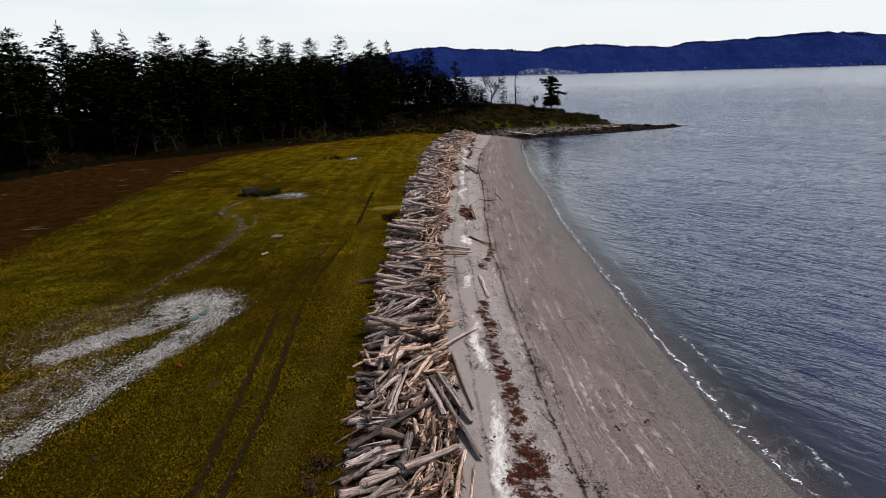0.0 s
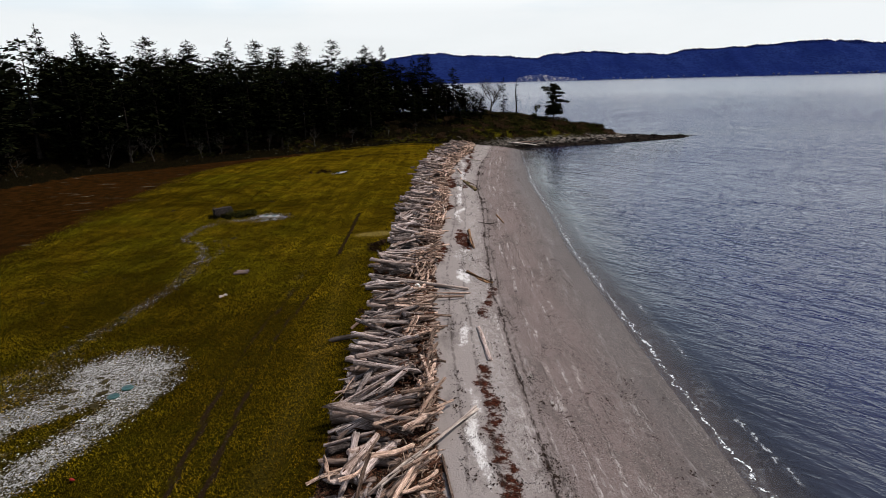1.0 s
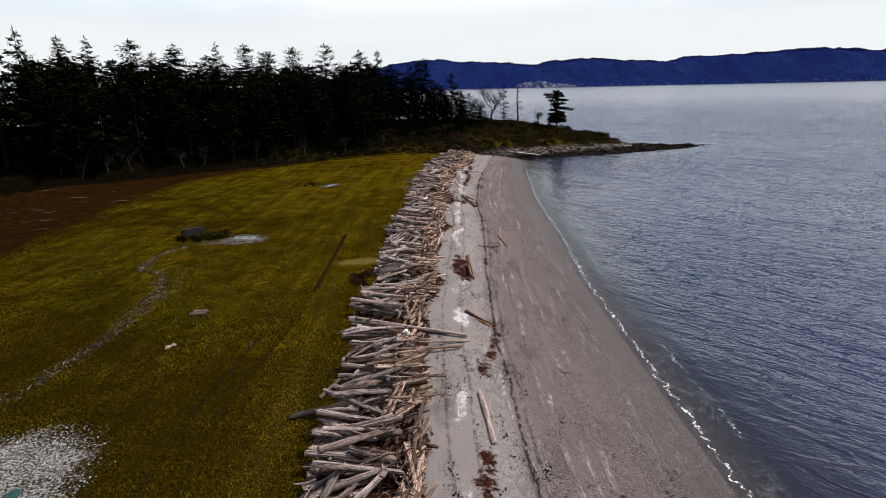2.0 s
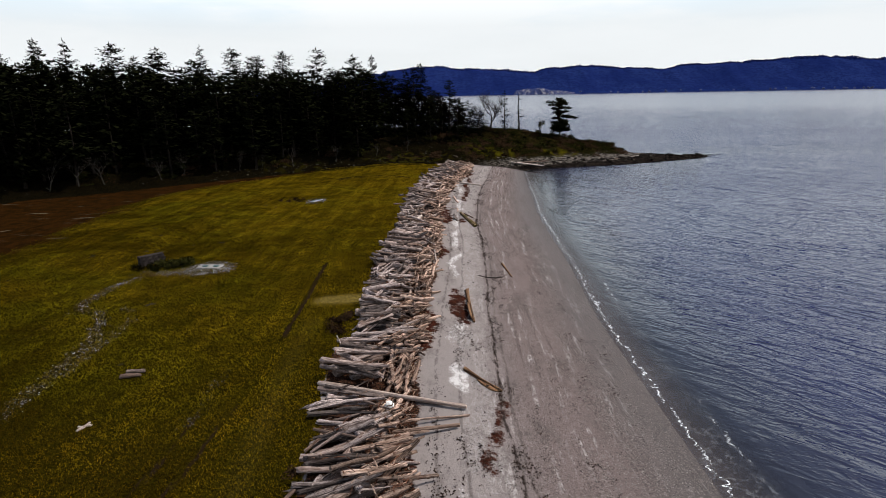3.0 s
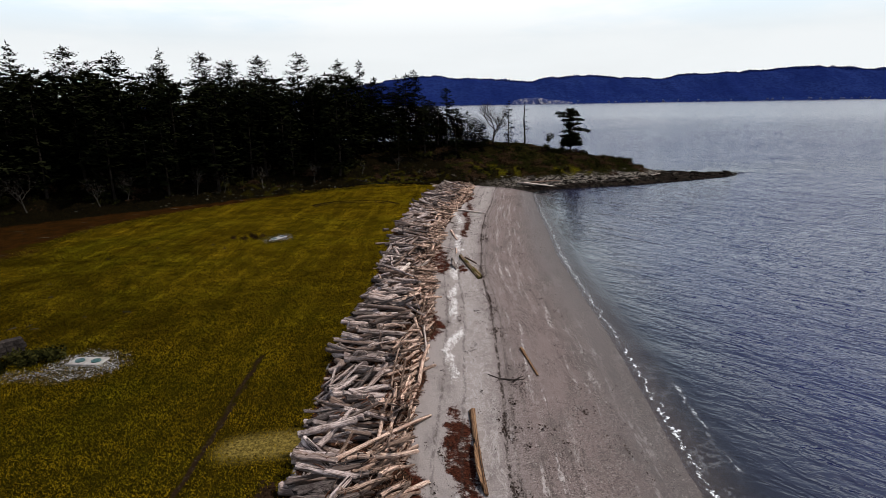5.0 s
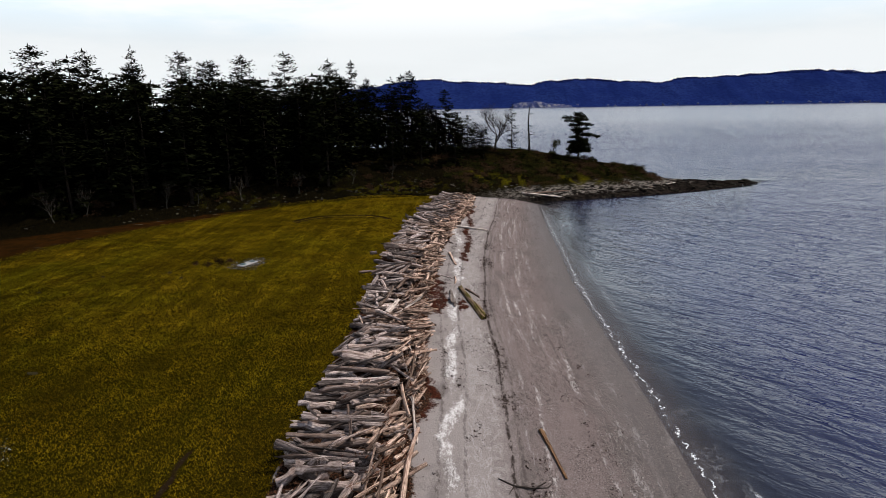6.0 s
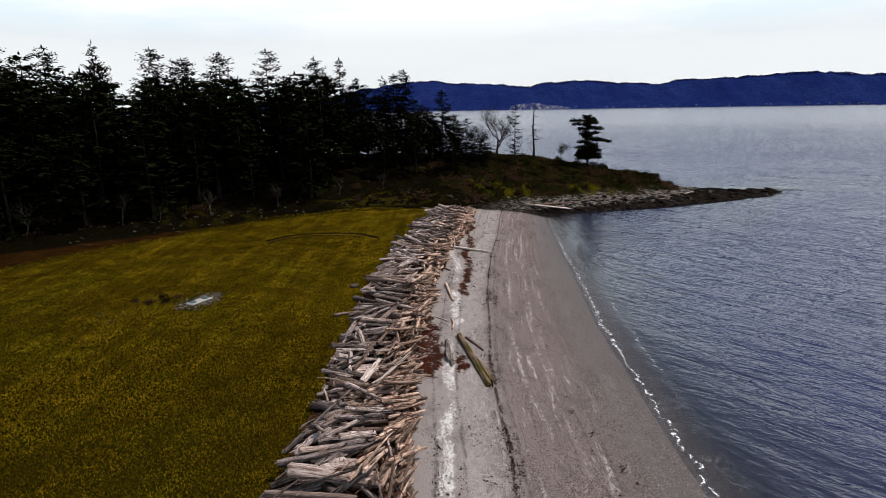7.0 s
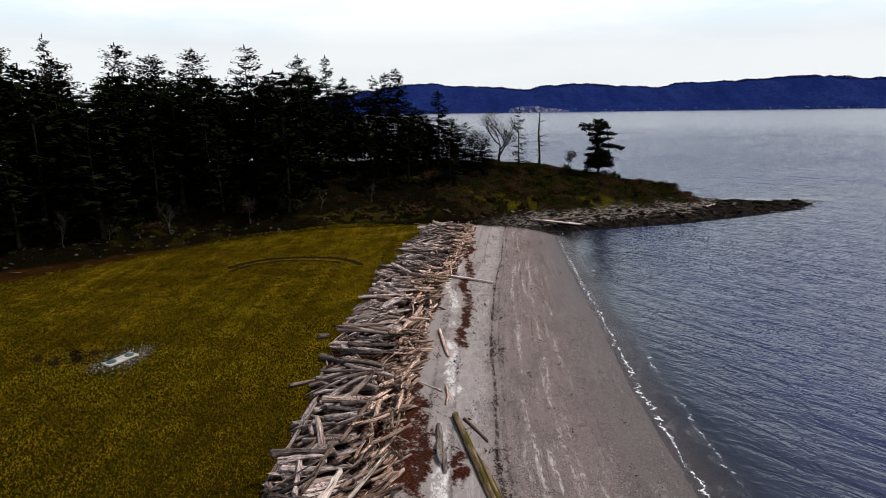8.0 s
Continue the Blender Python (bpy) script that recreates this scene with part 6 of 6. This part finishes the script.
for px, py in ((-16.0, 35.75), (-16.25, 34.80)):
    tank_lid(px, py, height(px, py) + 0.01, 20, "round green plastic tank lid in white shell gravel")
top = concrete_pad(-20.2, 78.6, 2.25, 1.15, -3, "pale concrete slab with two green lids in the turf")
tank_lid(-20.72, 78.62, top, 5, "round green plastic tank lid on a concrete slab")
tank_lid(-19.66, 78.56, top, 40, "round green plastic tank lid on a concrete slab")
top = concrete_pad(-17.2, 114.1, 0.85, 2.1, -28, "small pale concrete slab with two lids in the turf")
tank_lid(-17.52, 113.55, top, 5, "round green plastic tank lid on a concrete slab")
tank_lid(-16.92, 114.66, top, 40, "round green plastic tank lid on a concrete slab")


def ruined_wall():
    """A short free-standing length of rough block wall, two blocks thick, three courses high."""
    e = new("block_wall")
    e.matrix_basis = pose(-26.35, 79.75, height(-26.35, 79.75) - 0.05, 0, 0, 47)
    tagged(e, "short ruined wall of dark weathered stone blocks", "wall")
    part("core", box_mesh("wall_core", 2.24, 0.56, 1.02, MAT_STONE, 0.02), e)
    blocks = [box_mesh("wall_block", 0.545, 0.32, 0.325, MAT_STONE, 0.03, 0.02, k) for k in range(5)]
    r = random.Random(3)
    for course in range(3):
        for row in (-1, 1):
            for k in range(4):
                b = part("block", blocks[r.randrange(5)], e)
                sx = (k - 1.5) * 0.57 + (0.13 if course % 2 else 0)
                b.matrix_basis = pose(sx + r.uniform(-0.012, 0.012), row * (0.165 + r.uniform(0, 0.02)), 0.02 + course * 0.345, 0, r.uniform(-1, 1), r.uniform(-2, 2))


ruined_wall()
for x, y, s in ((-24.8, 78.5, 0.95), (-24.1, 78.8, 1.0), (-23.3, 78.8, 1.1), (-22.5, 79.3, 1.15), (-25.6, 77.9, 0.8), (-24.9, 77.2, 0.65), (-26.6, 77.8, 0.7), (-27.4, 78.3, 0.6), (-23.9, 77.9, 0.7)):
    plant_shrub(x, y, s, s * 0.85, "low dark bush beside the ruined block wall", 4 if s < 0.6 else 1, "bushes beside the ruined wall", "bush")
for x, y, s in ((-19.9, 113.9, 0.8), (-20.6, 114.7, 0.7), (-21.2, 113.4, 0.6), (-19.3, 115.0, 0.5), (-22.6, 113.9, 0.5)):
    plant_shrub(x, y, s, s * 1.1, "sparse leafless brown bush in the turf", 4, "sparse bushes in the turf", "bush")
for x, y, s in ((-5.6, 63.4, 1.0), (-5.3, 62.3, 0.8), (-4.9, 64.6, 0.8), (-5.9, 62.6, 0.9), (-5.2, 63.9, 1.0), (-6.1, 63.9, 0.7), (-5.0, 61.6, 0.7), (-5.5, 61.9, 0.8), (-4.4, 18.6, 0.9), (-4.6, 17.2, 0.7), (-4.5, 46.0, 0.6)):
    plant_shrub(x, y, s, s * 0.6, "low brown leafless briar at the edge of the driftwood", 5, "briars beside the driftwood", "briar")


def build_bits():
    r = random.Random(91)
    # loose pieces of log out on the turf
    for i, (a, b, rad, text, kind) in enumerate((((-16.75, 55.95), (-15.75, 56.15), 0.17, "short thick log end lying on the turf", "dark"), ((-16.8, 55.3), (-15.7, 55.5), 0.16, "short thick log end lying on the turf", "dark"),
                                                 ((-16.05, 49.7), (-15.8, 50.5), 0.07, "pale broken stick on the turf", "pale"), ((-16.2, 50.1), (-15.6, 50.2), 0.06, "pale broken stick on the turf", "pale"),
                                                 ((-4.8, 117.3), (-4.1, 117.6), 0.28, "dark stump end beside the heap", "dark"))):
        lay_log(kind, (*a, height(*a) + rad * 0.6), (*b, height(*b) + rad * 0.6), rad, text, "loose wood on the turf", i)
    # branch with a fork on the lower sand
    s = Soup()
    z = height(6.4, 77.8) + 0.05
    s.tube([Vector((5.3, 78.2, z + 0.1)), Vector((6.0, 77.75, z)), Vector((6.9, 77.55, z)), Vector((7.5, 78.0, z + 0.02))], [0.03, 0.06, 0.055, 0.02], 6)
    s.tube([Vector((6.9, 77.55, z)), Vector((7.5, 77.5, z + 0.06)), Vector((7.8, 77.85, z + 0.12))], [0.04, 0.03, 0.012], 5)
    s.tube([Vector((6.0, 77.75, z)), Vector((5.7, 77.2, z + 0.03))], [0.04, 0.012], 5)
    tagged(new("forked_branch", s.mesh("forked_branch", MAT_DARKWOOD, True)), "dark forked branch lying on the sand", "branch")
    # white float among the logs
    bm = bmesh.new()
    bmesh.ops.create_icosphere(bm, subdivisions=3, radius=1)
    for v in bm.verts:
        v.co = Vector((v.co.x * 0.27, v.co.y * 0.24, v.co.z * 0.25)) * (1 + 0.10 * noise.noise(v.co * 2.2))
    fl = new("float", bm_mesh("float_body", bm, MAT_BUOY))
    j, k = int((52.45 - PY0) / CELL), int((-1.05 - PX0) / CELL)
    fl.matrix_basis = pose(-1.05, 52.45, float(HEAP[j, k]) + 0.24, 10, 5, 30)
    tagged(fl, "battered white foam float lodged in the driftwood", "float")
    # a scrap of red plastic
    red = new("plastic_scrap", rock_mesh("plastic_scrap", 5, MAT_RED, 2, 0.8))
    red.matrix_basis = pose(-14.3, 27.9, height(-14.3, 27.9) + 0.10, 15, 10, 30) @ Matrix.Diagonal((0.13, 0.09, 0.14, 1))
    tagged(red, "small faded red plastic scrap on the turf", "litter")
    # dark clods and weeds in the turf
    clod = [rock_mesh("turf_clod", 70 + i, plain_material("dark_turf_clod", (0.010, 0.008, 0.004), (0.035, 0.026, 0.010), 5.0, local=True), 2, 0.45) for i in range(3)]
    spots = [(-17.7, 57.1), (-24.6, 44.5), (-21.5, 46.0), (-26, 55), (-29.5, 49.5), (-30.5, 57), (-22.5, 88), (-27.5, 84.5), (-28.3, 85.2), (-29.2, 84.6), (-25.2, 87), (-31, 92), (-33.5, 96), (-36, 93), (-26, 98), (-22, 109), (-24, 111),
             (-33, 105), (-30, 110), (-21, 68), (-37, 75), (-34, 83), (-20.5, 24.5), (-19.8, 25.5), (-21.4, 22.5), (-18.3, 33.8), (-17.6, 36.5), (-17.2, 36.0), (-18.1, 36.9), (-17.0, 35.2), (-16.7, 33.8), (-18.8, 35.4), (-14.4, 19.5), (-12.5, 21.0), (-11.6, 25.8)]
    for i, (x, y) in enumerate(spots):
        s = r.uniform(0.12, 0.3)
        ob = new("turf_clod", clod[i % 3])
        ob.matrix_basis = pose(x, y, height(x, y) + 0.01, 0, 0, r.uniform(0, 360)) @ Matrix.Diagonal((s * r.uniform(1, 2.2), s, s * 0.7, 1))
        tagged(ob, "dark clod of earth and weeds in the turf", "clod", "dark clods in the turf")
    # grass blades over the near turf
    r2 = np.random.RandomState(6)
    n = 1080000
    x = r2.uniform(-50, 4.5, n)
    y = 10 + 150 * r2.uniform(0, 1, n) ** 1.12
    keep = (x < along(GRASS_EDGE, y) + 0.3) & (x > -18 - 0.42 * y - np.random.RandomState(7).exponential(6.0, n)) & (y < along(BANK, x) + 1.0)
    worn = np.maximum.reduce([rut_depth(x, y), 1.4 * near_line(x, y, RING, 0.45, 0.4), 1.2 * near_line(x, y, [(px * 0.93 - 0.8, py - 1.4) for px, py in RING[3:]], 0.3, 0.3), 0.9 * near_line(x, y, ((-7.2, 68.3), (-4.2, 68.7)), 0.9, 0.9), 0.6 * near_line(x, y, SHELL_PATH, 0.4, 0.6),
                              0.8 * blob(x, y, -20.2, 78.0, 2.9, 2.8), 0.8 * blob(x, y, -17.2, 114.2, 1.9, 2.9), 0.85 * np.maximum(near_line(x, y, SHELL_STRAND, 1.0, 1.6), blob(x, y, -17.2, 37.3, 3.7, 3.7)), 0.8 * near_line(x, y, ((-17.2, 36.2), (-19.8, 33.0), (-22.6, 29.8)), 1.4, 1.6),
                              smooth(np.interp(y, [40, 51, 66, 84, 100, 122, 135, 150], [-44, -41.2, -41.8, -44, -45, -45, -37, -24]) - x, -6, 3)])
    keep &= r2.uniform(0, 1, n) > worn * 1.1
    x, y = x[keep], y[keep]
    z = land(x, y)
    a, h, w = r2.uniform(0, 6.28, len(x)), r2.uniform(0.045, 0.125, len(x)), r2.uniform(0.010, 0.032, len(x))
    h, w = 0.75 * h * (1 + y / 400), w * (1 + y / 300)
    dx, dy = np.cos(a), np.sin(a)
    lean = r2.uniform(-0.10, 0.10, (len(x), 2))
    co = np.stack([np.stack([x - dx * w, y - dy * w, z - 0.01], 1), np.stack([x + dx * w, y + dy * w, z - 0.01], 1), np.stack([x + lean[:, 0], y + lean[:, 1], z + h], 1)], 1).reshape(-1, 3)
    me = bpy.data.meshes.new("grass")
    me.vertices.add(len(co))
    me.vertices.foreach_set("co", co.ravel().astype(np.float32))
    me.loops.add(len(co))
    me.loops.foreach_set("vertex_index", np.arange(len(co), dtype=np.int32))
    me.polygons.add(len(x))
    me.polygons.foreach_set("loop_start", np.arange(0, len(co), 3, dtype=np.int32))
    me.update(calc_edges=True)
    me.materials.append(MAT_GRASS)
    tagged(new("grass", me), "short olive and straw grass tufts over the turf", "grass", kind="stuff")


def scatter_grit():
    """Shell chips on the turf patches, and pebbles on the lower sand."""
    r = np.random.RandomState(17)
    chip = plain_material("white_shell_chips", (0.22, 0.21, 0.205), (0.56, 0.545, 0.54), 9.0)
    n = 70000
    x, y = r.uniform(-28, -11, n), r.uniform(12, 43, n)
    on = np.maximum.reduce([blob(x, y, -17.2, 37.3, 3.7, 3.7), 0.95 * near_line(x, y, ((-17.2, 36.2), (-19.8, 33.0), (-22.6, 29.8)), 1.0, 2.0),
                            near_line(x, y, SHELL_STRAND, 0.7, 1.6), 0.30 * blob(x, y, -22.5, 33.5, 4.6, 7.5, -25), 0.40 * blob(x, y, -20.6, 24.0, 3.0, 8.0, -12)])
    on = on * np.clip(0.75 + 0.5 * waves(x, y, 2.6, 97), 0, 1.2)
    keep = r.uniform(0, 1, n) < 0.55 * on
    x2, y2 = r.uniform(-28, -14, 22000), r.uniform(42, 118, 22000)
    on2 = np.maximum.reduce([0.55 * near_line(x2, y2, SHELL_PATH, 0.25, 0.9), 0.5 * near_line(x2, y2, SHELL_PATH_2, 0.2, 0.6), 0.8 * blob(x2, y2, -20.2, 78.0, 3.1, 2.6), 0.5 * blob(x2, y2, -22.3, 76.6, 4.2, 1.2), 0.6 * blob(x2, y2, -17.2, 114.2, 1.9, 2.9)])
    keep2 = r.uniform(0, 1, 22000) < on2
    x, y = np.concatenate([x[keep], x2[keep2]]), np.concatenate([y[keep], y2[keep2]])
    flakes(r, x, y, land(x, y), r.uniform(0.015, 0.045, len(x)), chip, "shell_chips", "white crushed shell and gravel strewn on the turf", "shell gravel")
    n = 42000
    y = 12 + 120 * r.uniform(0, 1, n) ** 1.2
    u = np.where(r.uniform(0, 1, n) < 0.8, r.normal(11.2, 1.6, n), r.uniform(4.0, 13.0, n))
    keep = (u < 13.6) & (u > 3.5) & (waves(y * 0.3, u * 2.0, 9.0, 98) > -0.35)
    y, u = y[keep], u[keep]
    xw, xp = along(WATER_EDGE, y), along(PILE_EDGE, y)
    x = xp + u / 13.5 * (xw - xp)
    stone = leaf_material("beach_pebbles", (0.030, 0.025, 0.023), (0.30, 0.27, 0.25))
    flakes(r, x, y, land(x, y), r.uniform(0.012, 0.045, len(x)), stone, "pebbles", "small grey and brown pebbles on the wet sand", "pebbles")


def flakes(r, x, y, z, size, material, name, label, category):
    """Many small low stones, each a five-sided cap, as one mesh."""
    n = len(x)
    a0 = r.uniform(0, 6.28, n)
    ring = []
    for k in range(5):
        a = a0 + k * 1.2566 + r.uniform(-0.3, 0.3, n)
        q = size * r.uniform(0.7, 1.3, n)
        ring.append(np.stack([x + q * np.cos(a), y + 1.3 * q * np.sin(a), z - 0.004], 1))
    ring.append(np.stack([x, y, z + size * r.uniform(0.35, 0.8, n)], 1))
    co = np.stack(ring, 1).reshape(-1, 3)
    base = 6 * np.arange(n)[:, None, None]
    tri = np.array([[0, 1, 5], [1, 2, 5], [2, 3, 5], [3, 4, 5], [4, 0, 5]])[None]
    idx = (base + tri).reshape(-1).astype(np.int32)
    me = bpy.data.meshes.new(name)
    me.vertices.add(len(co))
    me.vertices.foreach_set("co", co.ravel().astype(np.float32))
    me.loops.add(len(idx))
    me.loops.foreach_set("vertex_index", idx)
    me.polygons.add(len(idx) // 3)
    me.polygons.foreach_set("loop_start", np.arange(0, len(idx), 3, dtype=np.int32))
    me.update(calc_edges=True)
    me.materials.append(material)
    tagged(new(name, me), label, category, kind="stuff")


build_bits()
scatter_grit()
